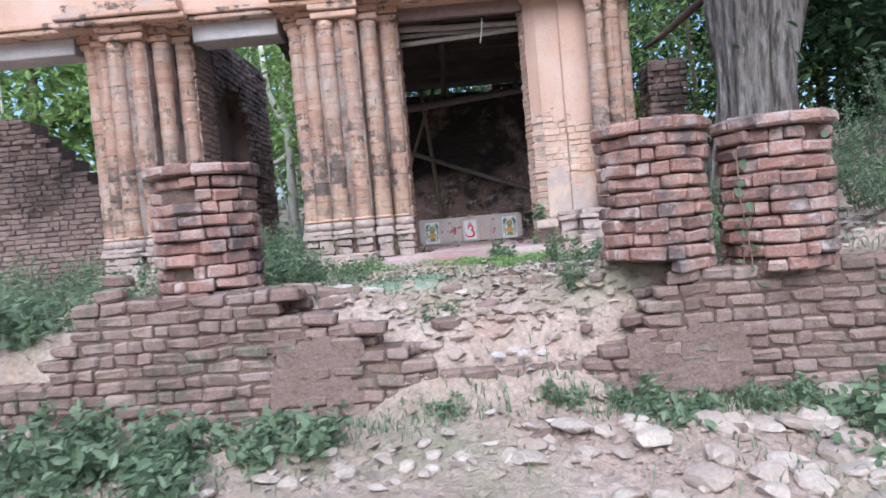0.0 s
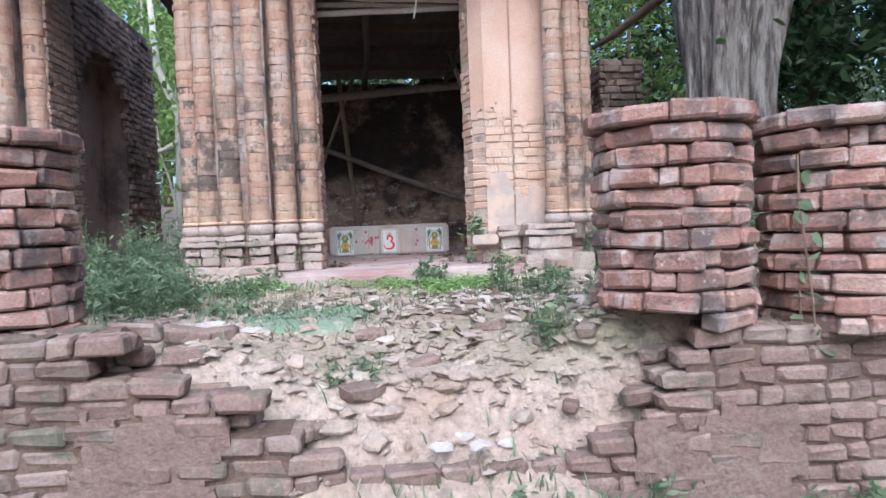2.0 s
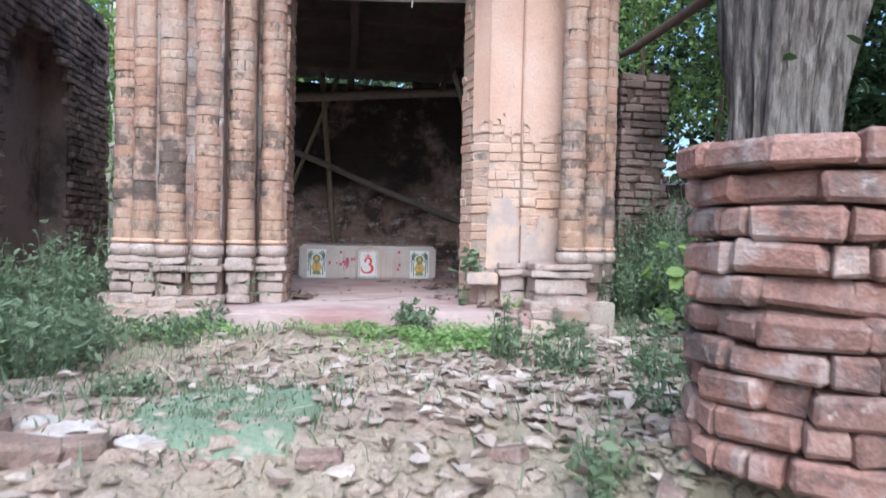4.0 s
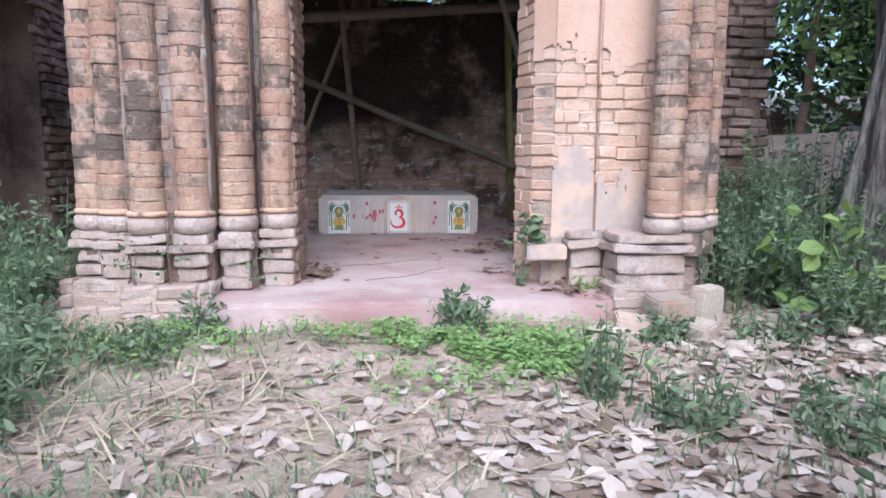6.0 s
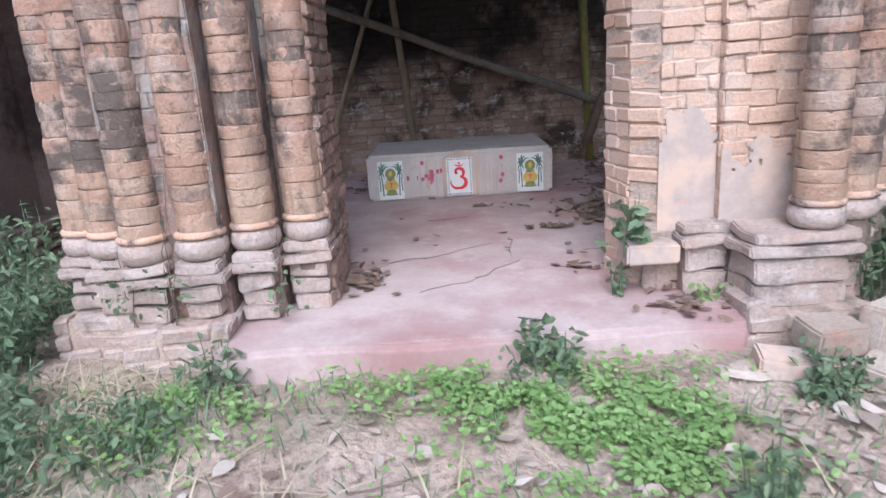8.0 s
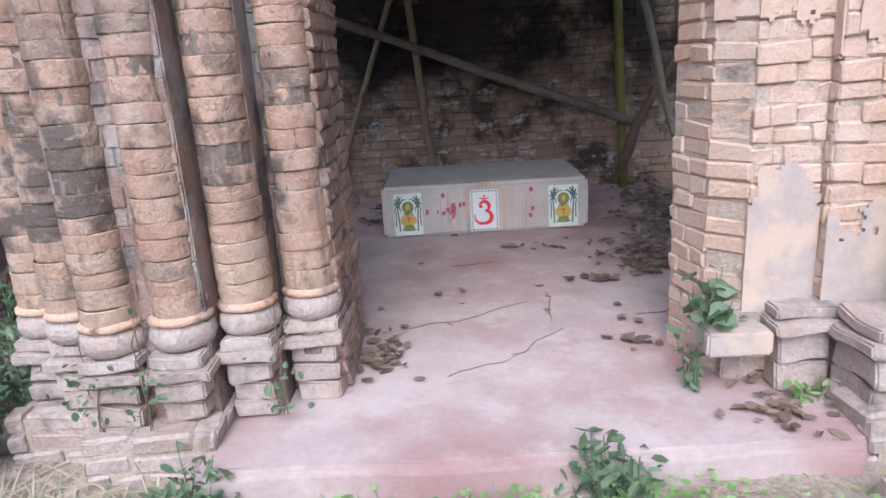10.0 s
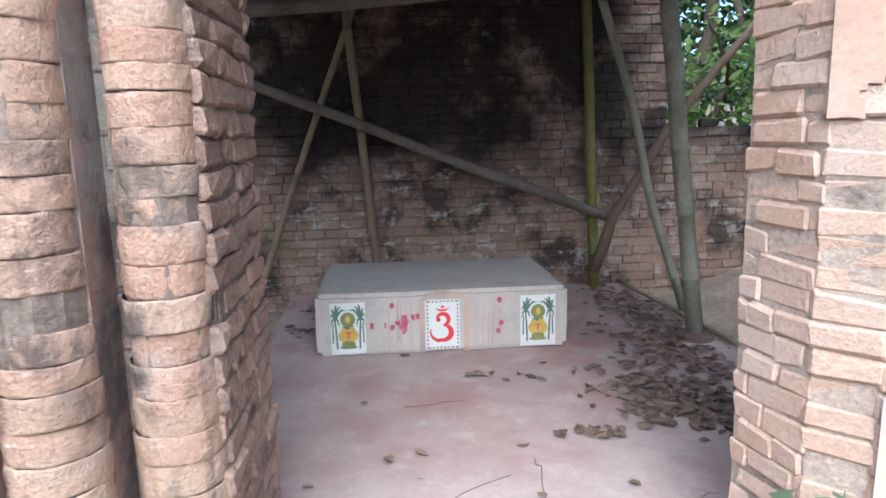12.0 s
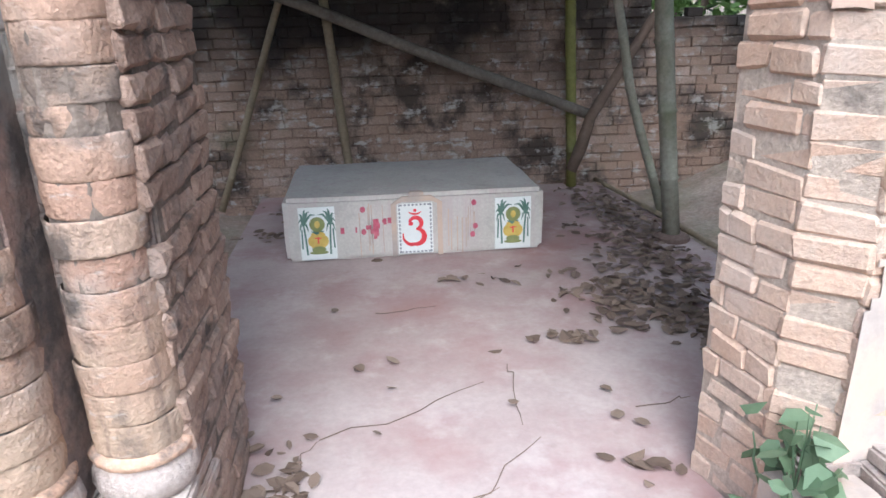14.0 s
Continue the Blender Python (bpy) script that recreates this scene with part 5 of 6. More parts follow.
# dense dark wood to the right and behind the hall
for i, (x, y, h, sp) in enumerate(((6.4, 9.0, 6.5, 1.6), (6.6, 7.4, 7, 2.0), (7.0, 12.2, 7, 1.8), (7.6, 10.5, 8, 2.2), (8.8, 6.5, 8, 2.2), (6.8, 13.5, 8, 2.2), (9.5, 9.0, 9, 2.4),
                                   (10.5, 13, 9, 2.6), (3.6, 16.5, 8, 2.2), (0.5, 18, 8, 2.4), (5.6, 5.0, 5.5, 1.5), (12.5, 7, 9, 2.6), (7.2, 3.2, 6, 1.8))):
    tree(x, y, ground_z(x, y), h, 0.13, sp, 46, 90, 0.16, M_LEAF, M_TWIG, DARK, 300 + i, low=0.12, limbs=9)
for i, (x, y, h, sp) in enumerate(((5.0, 12.6, 5.5, 1.1), (3.2, 15.0, 6, 1.5), (4.6, 14.6, 6, 1.4))):
    tree(x, y, ground_z(x, y), h, 0.07, sp, 30, 60, 0.13, M_LIGHTLEAF, M_TWIG, "young tree with yellow-green leaves", 330 + i, low=0.3, limbs=7)
for i, (x, y, h, sp) in enumerate(((-4.6, 15.5, 7, 1.3), (-5.8, 17, 8, 1.6), (-3.4, 17.5, 8, 1.6), (-7.6, 15.5, 6, 1.4), (-9.0, 17.5, 7, 1.8), (-6.8, 20, 9, 2.0), (-10.8, 14.5, 6, 1.8), (-3.6, 14.2, 4.5, 0.8))):
    tree(x, y, ground_z(x, y), h, 0.07, sp, 26, 60, 0.17, M_LIGHTLEAF, M_PALEBARK, PALE, 350 + i, low=0.2, limbs=8)
for i in range(22):
    a = radians(-60 + 300 * i / 22 + _r.uniform(-4, 4))
    d = _r.uniform(19, 30)
    x, y = -1 + d * math.cos(a), 5 + d * math.sin(a)
    tree(x, y, float(level(x, y)), _r.uniform(9, 13), 0.25, 3.6, 60, 80, 0.4, M_LIGHTLEAF if x < -2 and y > 8 else M_LEAF, M_TWIG, "far leafy tree round the clearing", 400 + i, low=0.1, limbs=9)


def thicket():
    """Pale crossing stems behind the open bays."""
    rnd = random.Random(21)
    for i in range(16):
        x, y = rnd.uniform(-4.2, -2.9), rnd.uniform(13, 15.5)
        h = rnd.uniform(2.5, 4.5)
        pts = wander((x, y, 1.4), (x + rnd.uniform(-0.9, 0.9), y + rnd.uniform(-0.3, 0.5), 1.5 + h), 8, 0.3, 30 + i)
        vs, fs = tube(pts, [0.035 * (1 - 0.07 * j) for j in range(9)], 7, 0.1, i)
        tagged(solid("sapling", vs, fs, M_PALEBARK, smooth=True), "thin pale crooked sapling stem", "sapling", "saplings in the thicket")


    pts = [(-4.3, 14.0, 1.3), (-4.36, 14.0, 2.8), (-4.33, 14.0, 3.7), (-4.33, 14.05, 4.4), (-4.7, 14.1, 5.3), (-4.82, 14.2, 6.9)]
    vs, fs = tube(pts, (0.12, 0.1, 0.09, 0.085, 0.07, 0.05), 9, 0.2, 5)
    t = tagged(solid("sapling", vs, fs, M_PALEBARK, smooth=True), "forked pale-barked young tree behind the bay", "sapling", "saplings in the thicket")
    for i, p in enumerate(([(-4.34, 14.0, 3.9), (-4.6, 13.9, 3.75), (-5.0, 13.8, 3.6)], [(-4.33, 14.05, 4.4), (-4.1, 14.1, 4.7), (-3.8, 14.1, 5.2)])):
        vs, fs = tube(p, (0.06, 0.05, 0.035), 7, 0.2, i)
        solid("limb", vs, fs, M_PALEBARK, t, smooth=True)


thicket()


# ---- weeds ----
def weed(x, y, h, w, stems, per, leaf, mat, label, seed, z=None, name="weed", narrow=0.4):
    """Stems that lean outwards with leaves along them."""
    rnd = random.Random(seed)
    z = ground_z(x, y) if z is None else z
    t = base(name, x, y, z, label, name.replace("_", " "))
    vs, fs, cs = [], [], []
    r = np.random.default_rng(seed)
    for i in range(stems):
        a, q = rnd.uniform(0, 6.28), rnd.uniform(0, 1) ** 0.6
        bx, by = x + math.cos(a) * q * w * 0.5, y + math.sin(a) * q * w * 0.5
        hh = h * rnd.uniform(0.55, 1.05) * (1 - 0.35 * q)
        e = (bx + math.cos(a) * w * 0.35 * rnd.random(), by + math.sin(a) * w * 0.35 * rnd.random(), z + hh)
        pts = wander((bx, by, z - 0.03), e, 4, 0.03, seed + i)
        v2, f2 = tube(pts, [0.005, 0.0045, 0.004, 0.003, 0.002], 4)
        o = len(vs)
        vs += v2
        fs += [tuple(k + o for k in f) for f in f2]
        for j in range(per):
            u = rnd.uniform(0.12, 1)
            p = Vector(pts[0]).lerp(Vector(pts[-1]), u)
            cs.append(np.array(p) + r.normal(size=3) * leaf * np.array([0.6, 0.6, 0.4]))
    tagged(solid("stalk", vs, fs, mat, t), kind="stuff")
    tagged(attach(new("foliage", leaf_mesh("foliage", np.array(cs), leaf, mat, 0.35, narrow, seed)), t), kind="stuff")
    return t


TALL = "tall bushy green weeds beside the pier"
for i, (x, y, h, w, n) in enumerate(((1.75, 8.3, 0.95, 0.7, 60), (2.15, 8.0, 0.85, 0.8, 60), (1.95, 8.9, 1.25, 0.8, 60), (2.5, 8.6, 1.2, 0.9, 60), (2.9, 9.2, 1.3, 1.0, 50),
                                     (1.7, 9.5, 1.1, 0.7, 40), (3.2, 6.3, 0.8, 0.9, 50), (2.9, 5.3, 0.6, 0.8, 45), (3.7, 5.7, 0.9, 1.0, 50), (3.5, 7.2, 0.9, 0.9, 50), (4.2, 6.6, 1.0, 1.1, 50), (4.4, 5.0, 0.9, 1.1, 45), (2.0, 7.3, 0.5, 0.6, 40), (2.6, 7.1, 0.6, 0.7, 36))):
    weed(x, y, h, w, n, 26, 0.055, M_WEED, TALL, 500 + i, name="weed_bush")
LEFT = "green weeds growing by the ruined bay"
for i, (x, y, h, w, n) in enumerate(((-3.35, 8.0, 0.75, 0.7, 55), (-3.7, 7.4, 0.55, 0.8, 50), (-3.3, 8.8, 1.0, 0.6, 45), (-4.0, 8.3, 0.9, 0.8, 45), (-2.75, 7.3, 0.4, 0.6, 40), (-3.1, 6.6, 0.42, 0.7, 45),
                                     (-2.55, 6.3, 0.5, 0.6, 45), (-4.6, 7.3, 0.6, 0.9, 40), (-5.6, 7.0, 0.7, 1.0, 40), (-6.6, 7.6, 0.8, 1.1, 40), (-4.9, 6.0, 0.45, 0.9, 36), (-5.9, 9.0, 0.8, 1.0, 36))):
    weed(x, y, h, w, n, 24, 0.06, M_WEED, LEFT, 520 + i, name="weed_bush")
LOW = "low broad-leaved weeds at the wall foot"
for i, (x, y, h, w, n) in enumerate(((-3.6, 3.55, 0.3, 0.7, 36), (-3.0, 3.45, 0.26, 0.7, 36), (-2.45, 3.4, 0.24, 0.6, 32), (-3.4, 3.1, 0.22, 0.7, 36), (-2.7, 3.0, 0.2, 0.7, 30), (-4.3, 3.3, 0.35, 0.8, 36),
                                     (-4.2, 4.5, 0.4, 0.6, 30), (-3.6, 4.75, 0.35, 0.5, 26), (-4.9, 4.6, 0.5, 0.8, 30), (-2.0, 3.5, 0.2, 0.5, 24), (1.9, 2.35, 0.2, 0.6, 30), (2.5, 2.2, 0.26, 0.7, 30), (0.3, 3.55, 0.12, 0.4, 20), (2.0, 3.4, 0.35, 0.7, 30), (2.6, 3.2, 0.4, 0.8, 30), (1.3, 3.3, 0.22, 0.5, 26), (1.75, 2.95, 0.26, 0.6, 30), (2.4, 2.7, 0.3, 0.7, 30), (1.2, 2.75, 0.18, 0.5, 22))):
    weed(x, y, h, w, n, 14, 0.075, M_WEED, LOW, 540 + i, name="weed", narrow=0.55)
for i, (x, y, h, w, n, lf) in enumerate(((-0.12, 4.42, 0.25, 0.26, 13, 0.045), (0.1, 6.5, 0.44, 0.2, 18, 0.045), (0.32, 6.15, 0.3, 0.3, 22, 0.05), (0.95, 6.0, 0.28, 0.4, 26, 0.05), (0.75, 7.35, 0.2, 0.2, 12, 0.05),
                                         (-0.4, 7.72, 0.32, 0.26, 14, 0.07), (-1.98, 7.82, 0.28, 0.2, 12, 0.06), (0.3, 4.0, 0.14, 0.2, 10, 0.05), (-1.9, 5.5, 0.12, 0.25, 12, 0.04), (-1.1, 4.45, 0.1, 0.3, 16, 0.035),
                                         (1.15, 3.85, 0.16, 0.22, 12, 0.05), (-1.1, 3.85, 0.14, 0.2, 12, 0.05), (0.1, 3.8, 0.22, 0.25, 16, 0.05), (-0.35, 3.82, 0.16, 0.2, 12, 0.05), (0.85, 3.6, 0.2, 0.3, 16, 0.05),
                                         (1.5, 5.6, 0.35, 0.5, 30, 0.05), (1.9, 6.3, 0.4, 0.5, 30, 0.05), (0.55, 5.2, 0.2, 0.3, 18, 0.05), (-2.2, 7.25, 0.22, 0.4, 26, 0.05), (-2.6, 6.9, 0.2, 0.4, 24, 0.05),
                                         (0.85, 7.5, 0.22, 0.2, 12, 0.05), (1.4, 7.3, 0.3, 0.4, 22, 0.05))):
    weed(x, y, h, w, n, 12, lf, M_WEED, "small green weed sprouting from dry ground", 560 + i, name="weed", narrow=0.5)
weed(0.19, 8.3, 0.32, 0.2, 9, 6, 0.08, M_WEED, "broad-leaved green plant growing on the pier foot", 590, 2.03, "leafy_plant", 0.8)
weed(0.1, 8.3, 0.26, 0.08, 5, 6, 0.05, M_WEED, "small dark green plant beside the foot stone", 593, FLOOR, "leafy_plant", 0.7)
weed(0.55, 8.14, 0.16, 0.14, 5, 5, 0.045, M_CLOVER, "fresh green seedlings at the foot of the pier", 591, FLOOR, "leafy_plant", 0.75)
for i, (x, y) in enumerate(((2.2, 14.2), (3.1, 14.4), (4.0, 14.2), (1.5, 14.6))):
    weed(x, y, 2.7, 1.3, 34, 22, 0.13, M_LIGHTLEAF, "bright yellow-green shrub behind the low wall", 600 + i, None, "shrub", 0.6)
weed(1.9, 7.6, 1.35, 0.5, 7, 7, 0.16, M_LIGHTLEAF, "shrub with large pale green leaves", 592, None, "shrub", 0.65)


def vine():
    v = base("creeper", 0.92, 3.95, 1.75, "thin leafy creeper hanging between the brick posts", "creeper")
    rnd = random.Random(4)
    cs = []
    for i, (a, b) in enumerate((((0.9, 3.93, 1.7), (0.89, 3.92, 2.45)), ((0.98, 3.9, 1.75), (1.15, 3.83, 2.4)), ((0.95, 3.9, 1.6), (0.86, 3.86, 2.2)), ((1.1, 3.86, 1.9), (1.4, 3.84, 2.5)))):
        pts = wander(a, b, 6, 0.05, 60 + i)
        vs, fs = tube(pts, [0.005] * 7, 5)
        solid("stem", vs, fs, M_TWIG, v)
        for j in range(9):
            p = pts[rnd.randint(0, 6)]
            cs.append(np.array(p) + np.array([rnd.uniform(-0.05, 0.05), rnd.uniform(-0.05, 0.0), rnd.uniform(-0.04, 0.04)]))
    attach(new("leaves", leaf_mesh("leaves", np.array(cs), 0.07, M_WEED, 0.3, 0.7, 6)), v)


vine()


def pier_creepers():
    rnd = random.Random(8)
    for n, (x, y, z0, z1) in enumerate(((-2.17, 7.99, 1.86, 2.75), (-1.68, 8.17, 1.8, 2.3), (-2.44, 8.02, 1.85, 2.4))):
        v = base("creeper", x, y, z0, "thin brown creeper with small leaves on the pier foot", "creeper")
        cs = []
        for i in range(3):
            pts = wander((x + rnd.uniform(-0.04, 0.04), y, z0), (x + rnd.uniform(-0.05, 0.05), y + 0.03, z1 - 0.15 * i), 6, 0.06, 90 + i + n * 5)
            vs, fs = tube([p + Vector((0, 0.035, 0)) for p in pts], [0.0025] * 7, 5)
            solid("stem", vs, fs, M_TWIG, v)
        for j in range(26):
            cs.append((x + rnd.gauss(0, 0.05), y - 0.02 + rnd.gauss(0, 0.02), z0 + 0.05 + abs(rnd.gauss(0, 0.16))))
        tagged(attach(new("foliage", leaf_mesh("foliage", np.array(cs), 0.04, M_WEED, 0.3, 0.7, 6 + n)), v), kind="stuff")


pier_creepers()


# ---- ground cover ----
def clover():
    r = np.random.default_rng(9)
    pts = []
    for (cx, cy, sx, sy, n) in ((-0.3, 7.35, 0.3, 0.2, 3000), (-0.75, 7.55, 0.22, 0.12, 700), (0.05, 7.05, 0.16, 0.15, 800), (-1.95, 7.55, 0.2, 0.1, 420), (-2.3, 7.25, 0.2, 0.12, 160), (-1.1, 7.6, 0.2, 0.1, 240), (-0.7, 6.7, 0.25, 0.15, 200), (-0.2, 6.95, 0.22, 0.14, 900), (-2.0, 7.35, 0.25, 0.15, 400)):
        p = r.normal(size=(n, 2)) * (sx, sy) + (cx, cy)
        pts.append(p[p[:, 1] < 7.8])
    p = np.concatenate(pts)
    p = p[np.array([noise.noise(Vector((a * 4.5, b * 4.5, 2))) + 0.4 * noise.noise(Vector((a * 14, b * 14, 5))) > -0.12 for a, b in p])]
    z = ground_many(p[:, 0], p[:, 1]) + r.uniform(0.01, 0.085, len(p))
    tagged(new("clover", leaf_mesh("clover", np.column_stack([p, z]), 0.03, M_CLOVER, 0.75, 0.9, 9)), "bright green clover-like ground cover before the step", "ground cover", kind="stuff")


def blades(name, spots, mat, length, label, seed, lie=0.0):
    r = np.random.default_rng(seed)
    vs, fs = [], []
    P = []
    for cx, cy, sx, sy, n in spots:
        P.append(r.normal(size=(n, 2)) * (sx, sy) + (cx, cy))
    P = np.concatenate(P)
    Z = ground_many(P[:, 0], P[:, 1])
    n = len(P)
    a = r.uniform(0, 6.28, n)
    L = length * r.uniform(0.5, 1.3, n)
    lean = r.uniform(0.15, 0.7, n) * (1 - lie) + lie * 1.5
    d = np.column_stack([np.cos(a) * np.sin(lean), np.sin(a) * np.sin(lean), np.cos(lean)])
    s = np.column_stack([-np.sin(a), np.cos(a), np.zeros(n)]) * (0.0035 + 0.002 * r.random((n, 1)))
    b = np.column_stack([P, Z - 0.005 + lie * 0.02])
    mid = b + d * (L * 0.55)[:, None]
    tip = b + d * L[:, None] + np.column_stack([np.cos(a), np.sin(a), -0.3 * np.ones(n)]) * (L * 0.18)[:, None]
    V = np.stack([b - s, b + s, mid + s * 0.8, mid - s * 0.8, tip], 1).reshape(-1, 3)
    i = np.arange(n) * 5
    F = [tuple(q) for q in np.stack([i, i + 1, i + 2, i + 3], 1).tolist()] + [tuple(q) for q in np.stack([i + 3, i + 2, i + 4], 1).tolist()]
    tagged(new(name, fast_mesh(name, V, F, mat)), label, "grass", kind="stuff")


clover()
blades("grass", ((-1.5, 5.6, 0.9, 0.7, 420), (0.4, 5.5, 0.6, 0.8, 300), (1.2, 6.4, 0.5, 0.7, 500), (-2.6, 6.4, 0.5, 0.6, 500), (-0.3, 3.85, 0.5, 0.08, 250), (0.8, 3.72, 0.6, 0.12, 900), (1.6, 2.9, 0.7, 0.3, 700), (-1.7, 3.7, 0.5, 0.12, 400),
                 (-3.2, 3.4, 0.6, 0.3, 1100), (-3.6, 5.3, 0.8, 0.7, 800), (2.2, 3.5, 0.5, 0.2, 500), (0.0, 7.0, 0.8, 0.5, 260), (-2.2, 7.5, 0.5, 0.25, 600), (1.7, 5.3, 0.6, 0.6, 800)), M_WEED, 0.1, "thin green grass on dry ground", 31)
blades("short_grass", ((-1.38, 5.25, 0.2, 0.22, 2200), (-1.6, 5.5, 0.3, 0.25, 500)), M_WEED, 0.045, "short dull green grass over the moss", 33)
blades("dry_grass", ((-2.5, 7.75, 0.25, 0.15, 160), (-2.9, 7.4, 0.35, 0.25, 240), (-1.9, 6.6, 0.7, 0.4, 260), (0.2, 5.9, 0.8, 0.8, 160)), M_STRAW, 0.3, "pale dry straw lying on the ground", 32, 0.9)


def litter(name, spots, mat, size, label, seed, z=None, flat=0.86, narrow=0.62):
    r = np.random.default_rng(seed)
    P = np.concatenate([r.normal(size=(n, 2)) * (sx, sy) + (cx, cy) for cx, cy, sx, sy, n in spots])
    if z is None:
        P = P[P[:, 1] < 7.84]
    Z = (ground_many(P[:, 0], P[:, 1]) if z is None else np.full(len(P), z)) + r.uniform(0.006, 0.03, len(P))
    tagged(new(name, leaf_mesh(name, np.column_stack([P, Z]), size, mat, flat, narrow, seed)), label, "leaf litter", kind="stuff")


litter("leaf_litter", ((0.1, 5.8, 0.5, 0.5, 300), (0.9, 6.0, 0.6, 0.8, 400), (1.5, 7.0, 0.5, 0.5, 300), (-0.6, 6.3, 0.8, 0.5, 150), (-1.8, 6.2, 0.7, 0.6, 90), (0.0, 4.7, 0.4, 0.25, 50), (-0.9, 4.8, 0.5, 0.3, 20),
                       (1.2, 5.0, 0.6, 0.3, 200), (-1.0, 3.3, 1.3, 0.4, 40), (2.4, 6.2, 0.7, 0.9, 300), (-2.8, 5.4, 0.6, 0.5, 120)), M_DRYLEAF, 0.095, "curled pale dry leaves on bare ground", 41)
litter("leaf_litter_brown", ((0.6, 5.8, 0.7, 0.8, 120), (-0.5, 5.4, 0.8, 0.7, 60), (1.6, 6.6, 0.6, 0.7, 120), (-0.3, 6.7, 0.8, 0.4, 40)), M_BROWNLEAF, 0.08, "small brown dry leaves on bare ground", 42)
litter("floor_leaves", ((1.1, 12.2, 0.13, 0.5, 240), (0.72, 10.1, 0.18, 0.2, 260), (0.9, 11.0, 0.2, 0.45, 260), (0.5, 10.45, 0.16, 0.2, 90), (0.0, 9.87, 0.08, 0.05, 34), (-1.33, 8.85, 0.07, 0.14, 70), (0.03, 8.8, 0.06, 0.05, 8), (0.4, 8.05, 0.1, 0.08, 30),
                        (-1.75, 11.9, 0.08, 0.08, 14), (-1.6, 12.6, 0.2, 0.1, 20), (-0.2, 10.75, 0.25, 0.06, 10), (-0.4, 9.6, 0.7, 0.7, 24), (0.45, 8.4, 0.1, 0.06, 14)), M_BROWNLEAF, 0.075, "heaps of brown dry leaves on the temple floor", 43, FLOOR)


def moss():
    """Dull green mossy film on the ground."""
    bm = bmesh.new()
    n, rings = 40, 6
    c, rows = None, []
    for k in range(1, rings + 1):
        row = []
        for i in range(n):
            a = 2 * math.pi * i / n
            r = k / rings * (1 + 0.35 * noise.noise(Vector((math.cos(a) * 1.6, math.sin(a) * 1.6, 3))) + 0.15 * noise.noise(Vector((math.cos(a) * 6, math.sin(a) * 6, 1))))
            x, y = -1.38 + 0.42 * r * math.cos(a), 5.25 + 0.44 * r * math.sin(a)
            row.append(bm.verts.new((x, y, ground_z(x, y) + (0.022 if k < rings else -0.01))))
        rows.append(row)
    c = bm.verts.new((-1.38, 5.25, ground_z(-1.38, 5.25) + 0.022))
    for i in range(n):
        j = (i + 1) % n
        bm.faces.new((c, rows[0][i], rows[0][j]))
        for k in range(rings - 1):
            bm.faces.new((rows[k][i], rows[k + 1][i], rows[k + 1][j], rows[k][j]))
    tagged(part("moss_patch", bm, M_MOSS, smooth=True), "flat dull green moss patch on dry ground", "moss")


moss()


# ---- loose stones and broken brick ----
def stone_mesh(seed, mat, flat=0.6):
    bm = bmesh.new()
    bmesh.ops.create_icosphere(bm, subdivisions=2, radius=0.5)
    rnd = random.Random(seed)
    o = Vector((seed * 3.1, 0, 0))
    for k in range(5):
        nrm = Vector((rnd.gauss(0, 1), rnd.gauss(0, 1), rnd.gauss(0, 1))).normalized()
        cut = rnd.uniform(0.24, 0.4)
        for v in bm.verts:
            d = v.co.dot(nrm)
            if d > cut:
                v.co -= nrm * (d - cut)
    for v in bm.verts:
        v.co *= 1 + 0.2 * noise.noise(v.co * 3 + o)
        v.co.z *= flat
    me = bpy.data.meshes.new("stone")
    bm.to_mesh(me)
    bm.free()
    me.materials.append(mat)
    return me


STONES = [stone_mesh(i, M_STONE, 0.38 + 0.06 * (i % 4)) for i in range(8)]


def scatter_stones():
    rnd = random.Random(71)
    spots = ((-0.6, 3.3, 0.9, 0.3, 34, 0.07, 0.17), (0.7, 3.0, 0.6, 0.35, 50, 0.1, 0.28), (1.6, 2.9, 0.5, 0.3, 24, 0.1, 0.26), (-0.2, 2.5, 1.2, 0.3, 20, 0.06, 0.2), (-1.6, 3.2, 0.4, 0.3, 10, 0.06, 0.14), (-0.4, 4.35, 0.5, 0.2, 26, 0.05, 0.14), (-1.5, 4.55, 0.4, 0.15, 12, 0.06, 0.16), (0.15, 4.7, 0.4, 0.4, 14, 0.05, 0.14),
             (2.3, 5.6, 0.5, 0.6, 22, 0.06, 0.2), (0.8, 7.55, 0.25, 0.08, 8, 0.08, 0.2), (1.5, 7.5, 0.4, 0.3, 16, 0.06, 0.2), (-0.8, 5.6, 0.9, 0.5, 14, 0.04, 0.09))
    for cx, cy, sx, sy, n, a, b in spots:
        for i in range(n):
            x, y = rnd.gauss(cx, sx), rnd.gauss(cy, sy)
            if y > 7.8 or (x > 0.0 and 3.8 < y < 4.7) or (x < -1.9 and 3.8 < y < 4.9) or (3.78 < y < 4.1):
                continue
            s = rnd.uniform(a, b)
            ob = new("stone", STONES[rnd.randrange(8)])
            ob.matrix_basis = Matrix.Translation((x, y, ground_z(x, y) + s * 0.1)) @ pose(0, 0, 0, rnd.uniform(-15, 15), rnd.uniform(-15, 15), rnd.uniform(0, 360)) @ Matrix.Diagonal((s * rnd.uniform(0.8, 1.4), s, s * rnd.uniform(0.7, 1.1), 1))
            tagged(ob, "rough pale rubble stone lying on dry earth", "stone", "loose stones")


scatter_stones()
CLODS = [stone_mesh(20 + i, M_DIRT, 0.42 + 0.05 * i) for i in range(4)]


